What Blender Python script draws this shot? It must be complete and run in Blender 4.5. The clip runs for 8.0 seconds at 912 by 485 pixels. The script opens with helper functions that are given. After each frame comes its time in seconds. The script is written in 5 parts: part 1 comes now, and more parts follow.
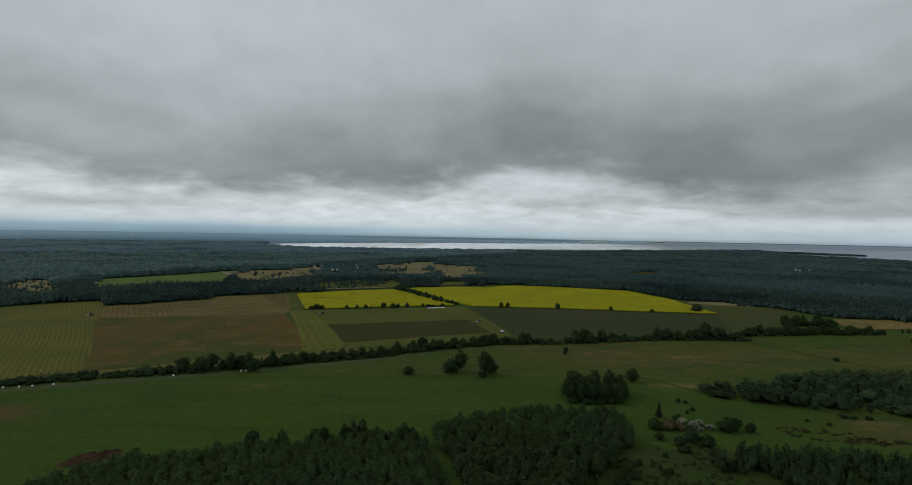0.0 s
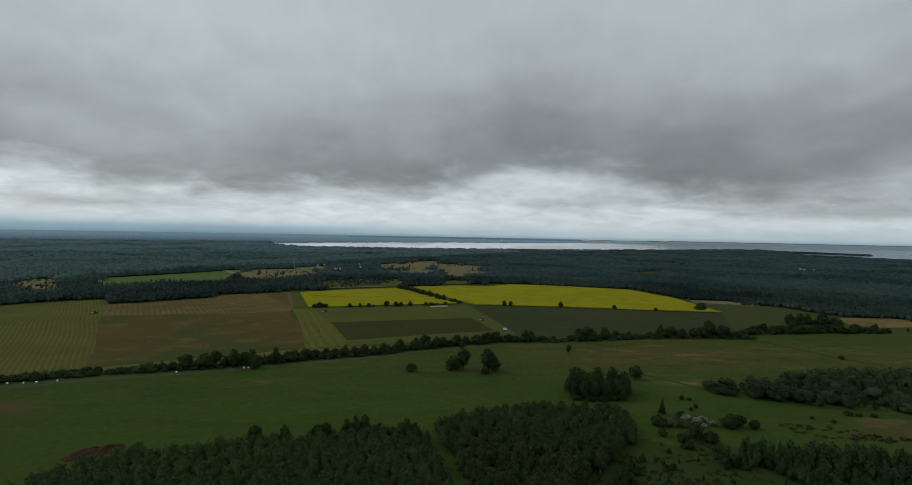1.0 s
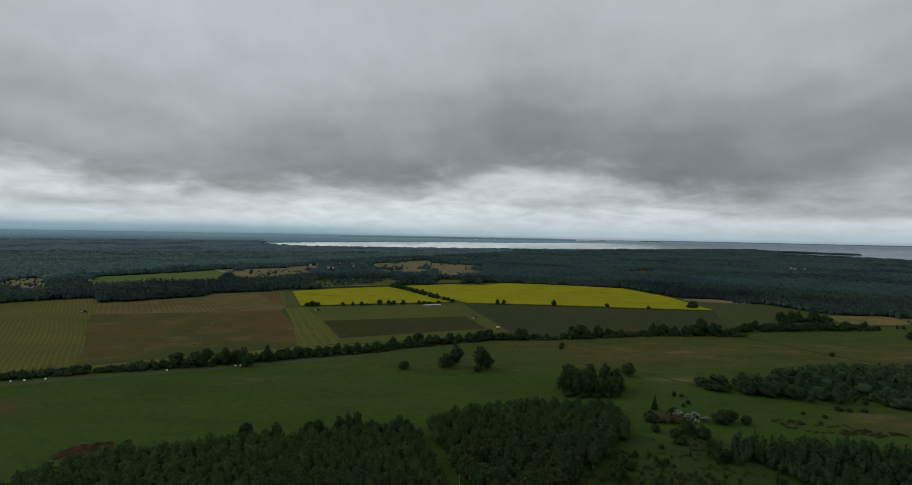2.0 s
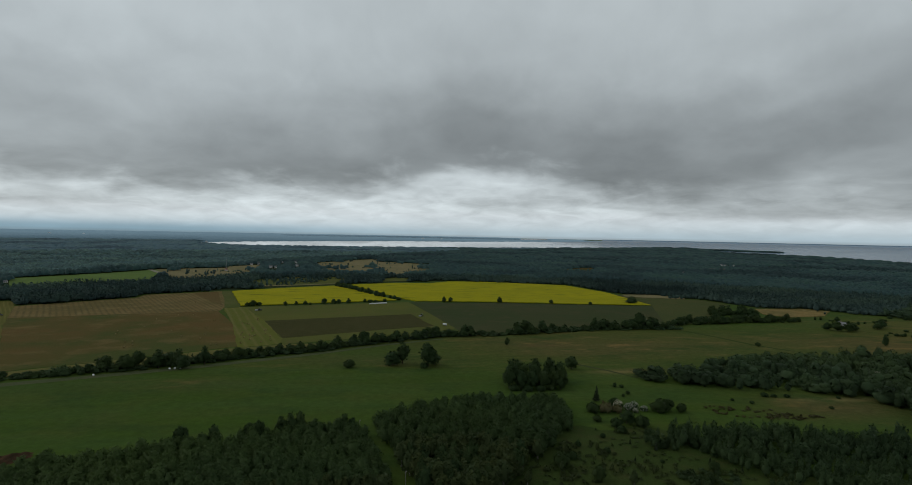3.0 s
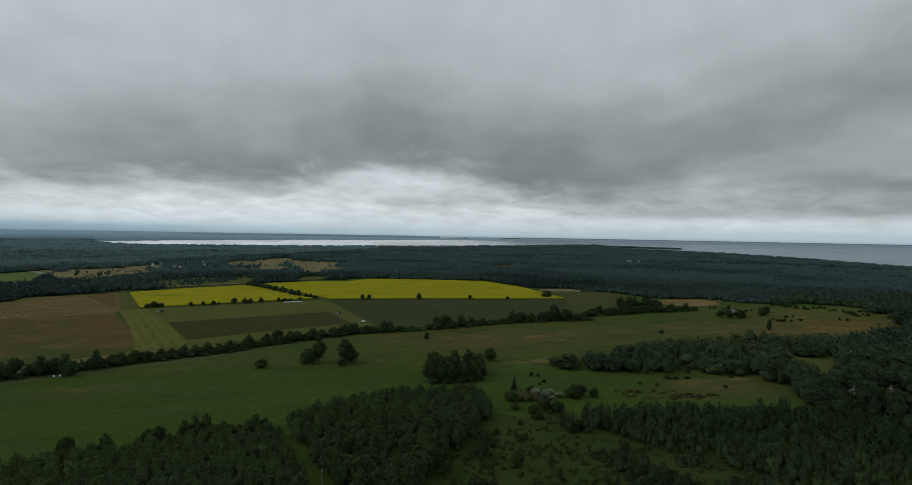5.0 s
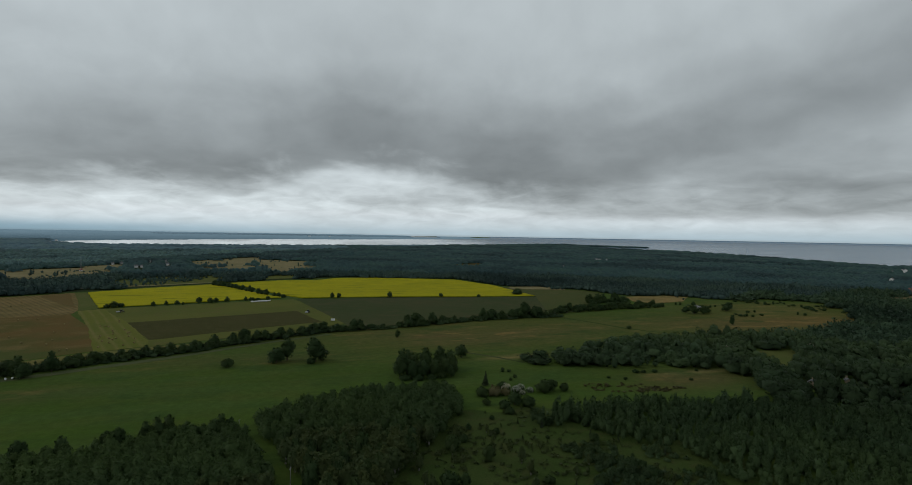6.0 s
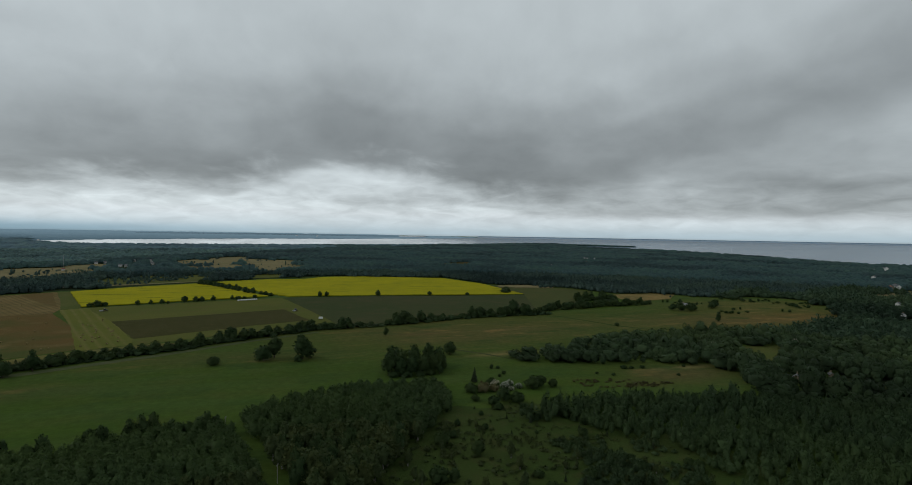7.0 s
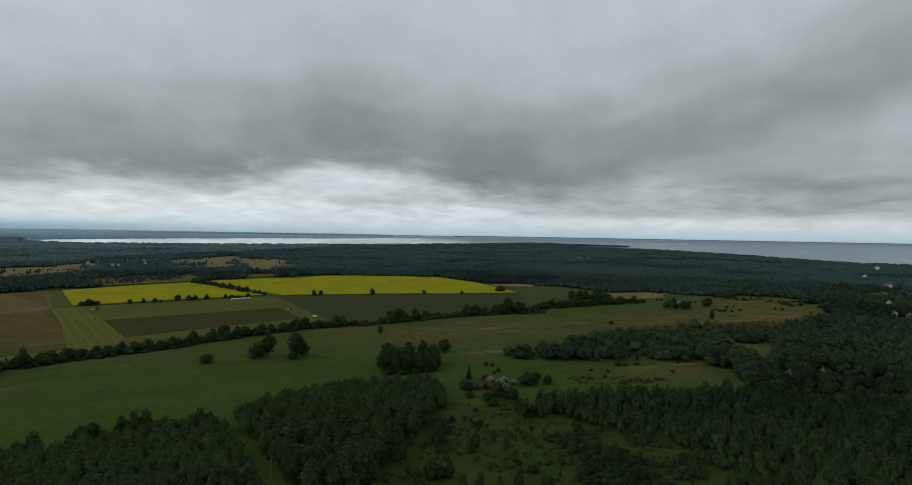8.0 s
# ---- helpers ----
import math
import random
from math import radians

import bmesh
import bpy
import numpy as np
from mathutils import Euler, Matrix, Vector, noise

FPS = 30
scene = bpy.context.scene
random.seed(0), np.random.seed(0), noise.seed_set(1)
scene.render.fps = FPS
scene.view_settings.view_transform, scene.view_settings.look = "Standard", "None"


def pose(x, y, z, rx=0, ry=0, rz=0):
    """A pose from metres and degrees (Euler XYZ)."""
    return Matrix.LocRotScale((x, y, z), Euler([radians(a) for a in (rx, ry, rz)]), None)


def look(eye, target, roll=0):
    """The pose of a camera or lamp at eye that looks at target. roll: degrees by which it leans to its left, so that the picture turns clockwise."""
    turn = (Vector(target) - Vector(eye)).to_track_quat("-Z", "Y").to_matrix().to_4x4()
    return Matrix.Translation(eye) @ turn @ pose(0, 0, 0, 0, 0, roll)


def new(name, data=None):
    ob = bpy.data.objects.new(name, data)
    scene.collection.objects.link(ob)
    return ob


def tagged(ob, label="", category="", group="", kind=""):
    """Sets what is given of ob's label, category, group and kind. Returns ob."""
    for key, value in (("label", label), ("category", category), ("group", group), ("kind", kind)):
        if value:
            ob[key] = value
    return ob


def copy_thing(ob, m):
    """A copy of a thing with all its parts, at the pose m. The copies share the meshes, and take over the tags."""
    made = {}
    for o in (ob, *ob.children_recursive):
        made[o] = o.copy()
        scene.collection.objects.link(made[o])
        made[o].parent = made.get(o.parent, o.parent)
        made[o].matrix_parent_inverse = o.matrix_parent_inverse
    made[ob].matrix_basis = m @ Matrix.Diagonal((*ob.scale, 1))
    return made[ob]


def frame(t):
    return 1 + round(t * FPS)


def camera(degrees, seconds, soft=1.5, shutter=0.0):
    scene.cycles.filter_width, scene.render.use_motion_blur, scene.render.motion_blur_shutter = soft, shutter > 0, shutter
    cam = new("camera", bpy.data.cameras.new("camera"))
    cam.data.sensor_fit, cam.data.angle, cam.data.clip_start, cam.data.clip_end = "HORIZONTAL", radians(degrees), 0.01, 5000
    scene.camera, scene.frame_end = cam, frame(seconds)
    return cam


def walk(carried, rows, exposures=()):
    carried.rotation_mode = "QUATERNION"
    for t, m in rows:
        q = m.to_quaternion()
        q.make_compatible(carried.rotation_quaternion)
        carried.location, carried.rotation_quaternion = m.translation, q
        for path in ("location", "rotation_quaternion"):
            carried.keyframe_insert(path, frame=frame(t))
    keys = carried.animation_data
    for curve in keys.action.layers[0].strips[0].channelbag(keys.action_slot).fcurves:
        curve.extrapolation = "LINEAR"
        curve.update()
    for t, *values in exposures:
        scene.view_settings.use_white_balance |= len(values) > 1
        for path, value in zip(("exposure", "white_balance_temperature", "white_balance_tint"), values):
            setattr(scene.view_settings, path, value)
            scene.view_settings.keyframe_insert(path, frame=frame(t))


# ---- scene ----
cam = camera(80.5, 8.0, soft=0.9)
PATH = [
    (0.0, pose(-0.00, -0.00, 100.00, 89.10, -1.07, 0.00)),
    (0.5, pose(0.25, 0.15, 98.91, 89.08, -1.06, 0.21)),
    (1.0, pose(0.45, 0.42, 97.88, 89.09, -1.06, 0.35)),
    (1.2, pose(0.51, 0.59, 97.49, 89.09, -1.07, 0.50)),
    (2.3, pose(0.87, 1.52, 95.33, 89.10, -1.09, -1.71)),
    (2.5, pose(0.93, 1.68, 94.94, 89.10, -1.09, -3.44)),
    (3.0, pose(1.06, 2.20, 94.04, 89.11, -1.10, -6.02)),
    (3.5, pose(1.22, 2.81, 93.16, 89.12, -1.08, -7.53)),
    (4.0, pose(1.46, 3.54, 92.24, 89.12, -1.05, -9.44)),
    (4.5, pose(1.68, 4.37, 91.26, 89.13, -1.01, -11.94)),
    (5.0, pose(1.80, 5.11, 90.26, 89.13, -0.99, -14.59)),
    (5.2, pose(1.84, 5.34, 89.85, 89.13, -0.99, -15.52)),
    (6.3, pose(2.03, 6.59, 87.55, 89.13, -0.96, -18.21)),
    (6.5, pose(2.06, 6.82, 87.13, 89.13, -0.95, -18.54)),
    (7.0, pose(2.17, 7.14, 86.11, 89.11, -0.95, -18.92)),
    (7.5, pose(2.24, 7.35, 85.19, 89.11, -0.96, -19.23)),
    (8.0, pose(2.28, 7.52, 84.33, 89.11, -0.97, -19.50)),
]
walk(cam, PATH, [(0.0, -0.05), (2.5, -0.03), (5.0, 0.0), (8.0, 0.06)])

# ---- world, sun ----
SUN_EL, SUN_AZ = radians(35), radians(-70)


def sky_world():
    """Low overcast: a Nishita sky behind a broken grey cloud deck laid out by azimuth and height."""
    w = bpy.data.worlds.new("overcast")
    scene.world = w
    w.use_nodes = True
    nt = w.node_tree
    nt.nodes.clear()
    L = nt.links.new

    def put(sock, v):
        if isinstance(v, (int, float)):
            sock.default_value = v
        else:
            L(v, sock)

    def m(op, a, b=0.0, c=0.0):
        n = nt.nodes.new("ShaderNodeMath")
        n.operation = op
        for i, v in enumerate((a, b, c)):
            put(n.inputs[i], v)
        return n.outputs[0]

    tc = nt.nodes.new("ShaderNodeTexCoord")
    sep = nt.nodes.new("ShaderNodeSeparateXYZ")
    L(tc.outputs["Generated"], sep.inputs[0])
    x, y, z = sep.outputs
    az = m("MULTIPLY", m("ARCTAN2", x, y), 57.2958)
    el = m("MULTIPLY", m("ARCSINE", z), 57.2958)
    # flattened cloud space: lumps shrink in height towards the skyline
    deck = nt.nodes.new("ShaderNodeCombineXYZ")
    L(m("MULTIPLY", az, 0.13), deck.inputs[0])
    L(m("MULTIPLY", m("LOGARITHM", m("ADD", m("MAXIMUM", el, 0.0), 3.2), 2.71828), 2.9), deck.inputs[1])
    deck.inputs[2].default_value = 0.7

    def noise_tex(scale, detail, rough, lac=2.0, dist=0.0, off=0.0):
        n = nt.nodes.new("ShaderNodeTexNoise")
        v = nt.nodes.new("ShaderNodeVectorMath")
        v.operation = "ADD"
        L(deck.outputs[0], v.inputs[0])
        v.inputs[1].default_value = (off, off * 0.7, off * 0.3)
        L(v.outputs[0], n.inputs["Vector"])
        n.inputs["Scale"].default_value, n.inputs["Detail"].default_value = scale, detail
        n.inputs["Roughness"].default_value, n.inputs["Lacunarity"].default_value = rough, lac
        n.inputs["Distortion"].default_value = dist
        return m("SUBTRACT", n.outputs[0], 0.5)

    big = noise_tex(0.42, 3, 0.5, off=3.1)
    mid = noise_tex(1.0, 4, 0.5, dist=0.4, off=7.7)
    fine = noise_tex(2.6, 6, 0.58, dist=0.5, off=1.3)
    warp = noise_tex(1.25, 5, 0.5, dist=0.4, off=12.0)
    warp2 = noise_tex(0.9, 4, 0.5, off=25.0)
    az2 = m("ADD", az, m("MULTIPLY", warp, 8.0))

    def ramp_of(value, span, stops, soft):
        ramp = nt.nodes.new("ShaderNodeValToRGB")
        cr = ramp.color_ramp
        for i, (e, v) in enumerate(stops):
            p = (e - span[0]) / (span[1] - span[0])
            k = cr.elements[i] if i < 2 else cr.elements.new(p)
            k.position, k.color = p, (v, v, v, 1)
        cr.interpolation = soft
        L(m("MULTIPLY", m("SUBTRACT", value, span[0]), 1.0 / (span[1] - span[0])), ramp.inputs[0])
        sp = nt.nodes.new("ShaderNodeSeparateColor")
        L(ramp.outputs[0], sp.inputs[0])
        return sp.outputs[0]

    def smooth(value, lo, hi):
        n = nt.nodes.new("ShaderNodeMapRange")
        n.interpolation_type = "SMOOTHSTEP"
        n.inputs["From Min"].default_value, n.inputs["From Max"].default_value = lo, hi
        L(value, n.inputs[0])
        return n.outputs[0]

    # the dark deck ends in a ragged base whose height changes with the azimuth; below it lies a bright far layer
    base = m("MULTIPLY", ramp_of(az, (-60, 80), ((-60, .42), (-38, .33), (-27, .25), (-20, .22), (-13, .26), (-8, .25), (-4, .27), (0, .37), (7.5, .47), (12, .44), (17, .35),
                                                (23, .26), (30, .21), (35, .31), (40, .44), (47, .53), (54, .68), (66, .80), (80, .85)), "EASE"), 16.0)
    rough_edge = m("ADD", m("MULTIPLY", warp, m("MINIMUM", m("MULTIPLY_ADD", el, 0.75, 1.8), 7.5)), m("MULTIPLY", fine, 2.2))
    over = m("ADD", m("SUBTRACT", el, base), rough_edge)
    mask = smooth(over, -1.7, 1.9)
    # inside the deck the tone follows the height over its base: darkest just above, paler overhead
    up = m("ADD", m("SUBTRACT", el, m("MULTIPLY", base, 0.8)), m("MULTIPLY", warp2, m("MINIMUM", m("MULTIPLY", m("MAXIMUM", el, 0.0), 0.6), 5.0)))
    above = ramp_of(up, (-4, 56), ((-4, 0.34), (0.0, 0.31), (1.5, 0.285), (3.5, 0.285), (6.0, 0.325), (9.0, 0.40), (12.5, 0.475), (17.0, 0.525), (24.0, 0.53), (44.0, 0.29)), "EASE")
    below = ramp_of(el, (0, 60), ((0.0, 0.62), (1.2, 0.66), (2.6, 0.66), (5.0, 0.60), (8.0, 0.54), (14.0, 0.5)), "EASE")
    greyer = m("MULTIPLY", m("MULTIPLY", smooth(az2, 20.0, 36.0), smooth(m("ADD", el, m("MULTIPLY", warp2, 1.5)), 1.3, 2.6)), 0.36)
    below = m("MULTIPLY", below, m("SUBTRACT", 1.0, greyer))
    val = m("ADD", m("MULTIPLY", above, mask), m("MULTIPLY", below, m("SUBTRACT", 1.0, mask)))

    # broad shapes of the deck: azimuth, height, half widths, strength
    el2 = m("ADD", el, m("MULTIPLY", warp2, m("MINIMUM", m("MULTIPLY", m("MAXIMUM", el, 0.0), 0.5), 4.0)))
    shapes = ((-6, 6.4, 7, 1.8, -0.04), (24, 6.6, 8, 2.2, -0.05), (-33, 8.0, 11, 3.0, 0.06), (-38, 4.2, 6, 1.0, 0.10), (-36, 2.3, 12, 0.5, -0.14), (-13, 2.2, 13, 1.4, 0.08),
              (14, 3.6, 10, 0.6, -0.12), (8, 5.6, 6, 1.0, 0.05), (60, 9.0, 7, 3.0, 0.12), (40, 5.0, 5, 1.4, 0.06), (52, 5.2, 8, 0.7, -0.05), (26, 11.0, 10, 3.5, -0.06), (-26, 10.0, 10, 4.0, 0.06),
              (6, 11.0, 11, 3.5, -0.05), (20, 4.5, 7, 1.6, -0.05), (53, 4.0, 7, 2.2, -0.08), (-33, 17.0, 12, 5.0, 0.05), (10, 19.0, 10, 5.0, -0.04))
    for a, e, sa, se, amp in shapes:
        u = m("MULTIPLY", m("SUBTRACT", az2, a), 1.0 / sa)
        v = m("MULTIPLY", m("SUBTRACT", el2, e), 1.0 / se)
        q = m("ADD", m("MULTIPLY", u, u), m("MULTIPLY", v, v))
        val = m("ADD", val, m("MULTIPLY", m("EXPONENT", m("MULTIPLY", q, -1.0)), amp))
    tex = m("ADD", m("ADD", m("MULTIPLY", big, 0.42), m("MULTIPLY", mid, 0.46)), m("MULTIPLY", fine, 0.15))
    fade = m("MULTIPLY", m("MINIMUM", m("MAXIMUM", m("MULTIPLY", el, 0.25), 0.3), 1.0), m("MAXIMUM", m("MULTIPLY_ADD", m("MAXIMUM", el, 8.0), -0.035, 1.28), 0.5))
    val = m("MULTIPLY", val, m("ADD", 1.0, m("MULTIPLY", tex, fade)))
    # flat puffs of layered cloud low over the skyline
    low_v = nt.nodes.new("ShaderNodeCombineXYZ")
    L(m("MULTIPLY", az, 0.20), low_v.inputs[0])
    L(m("MULTIPLY", el, 0.75), low_v.inputs[1])
    st = nt.nodes.new("ShaderNodeTexNoise")
    L(low_v.outputs[0], st.inputs["Vector"])
    st.inputs["Scale"].default_value, st.inputs["Detail"].default_value, st.inputs["Roughness"].default_value = 1.5, 5, 0.55
    st.inputs["Distortion"].default_value = 0.5
    near_rim = m("EXPONENT", m("MULTIPLY", m("MULTIPLY", m("SUBTRACT", el, 3.2), m("SUBTRACT", el, 3.2)), -0.13))
    val = m("MULTIPLY", val, m("ADD", 1.0, m("MULTIPLY", m("MULTIPLY", m("SUBTRACT", st.outputs[0], 0.5), near_rim), 0.8)))
    # blue murk of far rain hugging the skyline, thinning towards the sea
    murk = m("MULTIPLY", m("EXPONENT", m("MULTIPLY", m("MULTIPLY", el, el), -2.4)), m("SUBTRACT", 0.62, m("MULTIPLY", smooth(az2, -30.0, 12.0), 0.46)))
    val = m("MULTIPLY", val, m("SUBTRACT", 1.0, m("MULTIPLY", murk, 0.56)))
    val = m("MAXIMUM", val, 0.05)
    # below the skyline the deck's light ends in a dim ground tone
    low = m("MINIMUM", m("MAXIMUM", m("ADD", m("MULTIPLY", el, 1.2), 1.0), 0.0), 1.0)
    val = m("MULTIPLY", val, m("ADD", 0.15, m("MULTIPLY", low, 0.85)))
    col = nt.nodes.new("ShaderNodeCombineColor")
    cool = m("SUBTRACT", m("MINIMUM", m("MAXIMUM", m("MULTIPLY_ADD", el, 0.045, 0.81), 0.81), 0.90), m("MULTIPLY", murk, 0.40))
    L(m("MULTIPLY", val, cool), col.inputs[0])
    L(m("MULTIPLY", val, m("SUBTRACT", m("MINIMUM", m("MULTIPLY_ADD", m("MAXIMUM", el, 0.0), 0.014, 0.965), 1.0), m("MULTIPLY", murk, 0.12))), col.inputs[1])
    L(m("MULTIPLY", val, m("MULTIPLY_ADD", murk, 0.10, 1.04)), col.inputs[2])

    sky = nt.nodes.new("ShaderNodeTexSky")
    sky.sky_type, sky.sun_disc = "NISHITA", False
    sky.sun_elevation, sky.sun_rotation = SUN_EL, SUN_AZ
    b1, b2 = nt.nodes.new("ShaderNodeBackground"), nt.nodes.new("ShaderNodeBackground")
    L(sky.outputs[0], b1.inputs[0])
    b1.inputs[1].default_value = 0.06
    L(col.outputs[0], b2.inputs[0])
    b2.inputs[1].default_value = 1.0
    mix, out = nt.nodes.new("ShaderNodeMixShader"), nt.nodes.new("ShaderNodeOutputWorld")
    mix.inputs[0].default_value = 0.95
    L(b1.outputs[0], mix.inputs[1])
    L(b2.outputs[0], mix.inputs[2])
    L(mix.outputs[0], out.inputs[0])


sky_world()
sun_data = bpy.data.lights.new("sun", "SUN")
sun_data.energy, sun_data.angle, sun_data.color = 0.5, radians(40), (1.0, 0.97, 0.93)
sun = new("sun", sun_data)
sun.matrix_world = look((math.sin(SUN_AZ) * 500, math.cos(SUN_AZ) * 500, 350), (0, 0, 0))


# ---- materials ----
def node_mat(name, rough=0.8, spec=0.3):
    mt = bpy.data.materials.new(name)
    mt.use_nodes = True
    nt = mt.node_tree
    bs = nt.nodes["Principled BSDF"]
    bs.inputs["Roughness"].default_value, bs.inputs["Specular IOR Level"].default_value = rough, spec
    return mt, nt, bs


def rgba(c):
    return (c[0], c[1], c[2], 1)


def noise_fac(nt, scale, detail=4, rough=0.55, squeeze=(1, 1, 1), turn=0.0, lo=0.3, hi=0.7):
    tc = nt.nodes.new("ShaderNodeTexCoord")
    mp = nt.nodes.new("ShaderNodeMapping")
    mp.inputs["Scale"].default_value = squeeze
    mp.inputs["Rotation"].default_value = (0, 0, turn)
    nt.links.new(tc.outputs["Object"], mp.inputs[0])
    n = nt.nodes.new("ShaderNodeTexNoise")
    n.inputs["Scale"].default_value, n.inputs["Detail"].default_value, n.inputs["Roughness"].default_value = scale, detail, rough
    nt.links.new(mp.outputs[0], n.inputs["Vector"])
    r = nt.nodes.new("ShaderNodeMapRange")
    r.inputs["From Min"].default_value, r.inputs["From Max"].default_value = lo, hi
    nt.links.new(n.outputs[0], r.inputs[0])
    return r.outputs[0]


def mixed(nt, fac, a, b, mode="MIX"):
    n = nt.nodes.new("ShaderNodeMix")
    n.data_type, n.blend_type = "RGBA", mode
    if isinstance(fac, (int, float)):
        n.inputs[0].default_value = fac
    else:
        nt.links.new(fac, n.inputs[0])
    for i, v in ((6, a), (7, b)):
        if isinstance(v, tuple):
            n.inputs[i].default_value = rgba(v)
        else:
            nt.links.new(v, n.inputs[i])
    return n.outputs[2]


def math_node(nt, op, a, b=0.0, c=0.0):
    n = nt.nodes.new("ShaderNodeMath")
    n.operation = op
    for i, v in enumerate((a, b, c)):
        if isinstance(v, (int, float)):
            n.inputs[i].default_value = v
        else:
            nt.links.new(v, n.inputs[i])
    return n.outputs[0]


def bumped(nt, bs, height, strength, dist):
    b = nt.nodes.new("ShaderNodeBump")
    b.inputs["Strength"].default_value, b.inputs["Distance"].default_value = strength, dist
    nt.links.new(height, b.inputs["Height"])
    nt.links.new(b.outputs[0], bs.inputs["Normal"])


def stripe_fac(nt, angle, width, wobble=2.0, sharp=1.0, scale=0.004):
    """Bands across the ground, width metres apart, whose lines run along angle (degrees from +x)."""
    tc = nt.nodes.new("ShaderNodeTexCoord")
    mp = nt.nodes.new("ShaderNodeMapping")
    mp.inputs["Rotation"].default_value = (0, 0, radians(-angle))
    nt.links.new(tc.outputs["Object"], mp.inputs[0])
    sp = nt.nodes.new("ShaderNodeSeparateXYZ")
    nt.links.new(mp.outputs[0], sp.inputs[0])
    n = math_node(nt, "MULTIPLY_ADD", noise_fac(nt, 0.05, 3, lo=0.0, hi=1.0), 0.06, noise_fac(nt, scale, 1, lo=0.0, hi=1.0))
    v = math_node(nt, "ADD", math_node(nt, "MULTIPLY", sp.outputs[1], 2 * math.pi / width), math_node(nt, "MULTIPLY", n, wobble * 2 * math.pi))
    s = math_node(nt, "MULTIPLY_ADD", math_node(nt, "SINE", v), 0.5, 0.5)
    return math_node(nt, "POWER", s, sharp)


def field_mat(name, main, other, patch, stripe=None, patch_scale=0.012, grain=0.35, bump=0.12, rough=0.9):
    """A field: two tones in broad patches, a third in stains, fine grain, and rows where the crop stands in rows."""
    mt, nt, bs = node_mat(name, rough, 0.02)
    c = mixed(nt, noise_fac(nt, patch_scale, 4, 0.6, lo=0.4, hi=0.6), main, other)
    c = mixed(nt, noise_fac(nt, patch_scale * 4.3, 5, 0.62, lo=0.52, hi=0.72), c, patch)
    h = noise_fac(nt, 1.3, 3)
    if stripe:
        angle, width, tone, wobble, sharp, amount, *worn = stripe
        lo, hi = worn[0] if worn else (0.25, 0.6)
        f = stripe_fac(nt, angle, width, wobble, sharp)
        f2 = math_node(nt, "MULTIPLY", math_node(nt, "MULTIPLY", f, amount), noise_fac(nt, 0.022 if worn else 0.05, 4, lo=lo, hi=hi))
        c = mixed(nt, f2, c, tone)
        h = math_node(nt, "ADD", h, f)
    g = noise_fac(nt, 0.9, 4, 0.7, lo=0.2, hi=0.8)
    k = math_node(nt, "MULTIPLY_ADD", g, grain, 1.0 - grain * 0.5)
    gc = nt.nodes.new("ShaderNodeCombineColor")
    for i in range(3):
        nt.links.new(k, gc.inputs[i])
    c = mixed(nt, 1.0, c, gc.outputs[0], "MULTIPLY")
    nt.links.new(c, bs.inputs["Base Color"])
    bumped(nt, bs, h, 0.6, bump)
    return mt


def leaf_mat(name, dark, light, rough=0.6, spec=0.08, far=False, haze_sheen=0.0, speckle=0.2):
    mt, nt, bs = node_mat(name, rough, spec)
    # a faint blue sheen adds to the haze put into far crowns
    bs.inputs["Sheen Weight"].default_value, bs.inputs["Sheen Tint"].default_value = haze_sheen, (0.75, 0.88, 1.0, 1)
    geo = nt.nodes.new("ShaderNodeNewGeometry")
    c = mixed(nt, geo.outputs["Random Per Island"], dark, light)
    if not far:
        oi = nt.nodes.new("ShaderNodeObjectInfo")
        warm = tuple(v * f for v, f in zip(light, (1.25, 1.05, 0.8)))
        c = mixed(nt, math_node(nt, "MULTIPLY", oi.outputs["Random"], 0.55), c, warm)
    else:
        c = mixed(nt, noise_fac(nt, 0.011, 4, 0.6, lo=0.42, hi=0.72), c, tuple(v * f for v, f in zip(light, (1.25, 1.2, 0.95))))
        c = mixed(nt, noise_fac(nt, 0.0035, 5, 0.6, lo=0.48, hi=0.62), c, tuple(v * 0.62 for v in dark))
        k = math_node(nt, "MULTIPLY_ADD", noise_fac(nt, 0.1, 3, 0.6, lo=0.3, hi=0.7), speckle, 1.0 - speckle * 0.5)
        kc = nt.nodes.new("ShaderNodeCombineColor")
        for i in range(3):
            nt.links.new(k, kc.inputs[i])
        c = mixed(nt, 1.0, c, kc.outputs[0], "MULTIPLY")
    nt.links.new(c, bs.inputs["Base Color"])
    tr, mx, out = nt.nodes.new("ShaderNodeBsdfTranslucent"), nt.nodes.new("ShaderNodeMixShader"), nt.nodes["Material Output"]
    nt.links.new(c, tr.inputs[0])
    mx.inputs[0].default_value = 0.42
    nt.links.new(bs.outputs[0], mx.inputs[1])
    nt.links.new(tr.outputs[0], mx.inputs[2])
    nt.links.new(mx.outputs[0], out.inputs[0])
    return mt


def plain_mat(name, a, b, scale=1.0, rough=0.7, spec=0.3, bump=0.0):
    mt, nt, bs = node_mat(name, rough, spec)
    f = noise_fac(nt, scale, 5, 0.6)
    nt.links.new(mixed(nt, f, a, b), bs.inputs["Base Color"])
    if bump:
        bumped(nt, bs, f, 0.5, bump)
    return mt


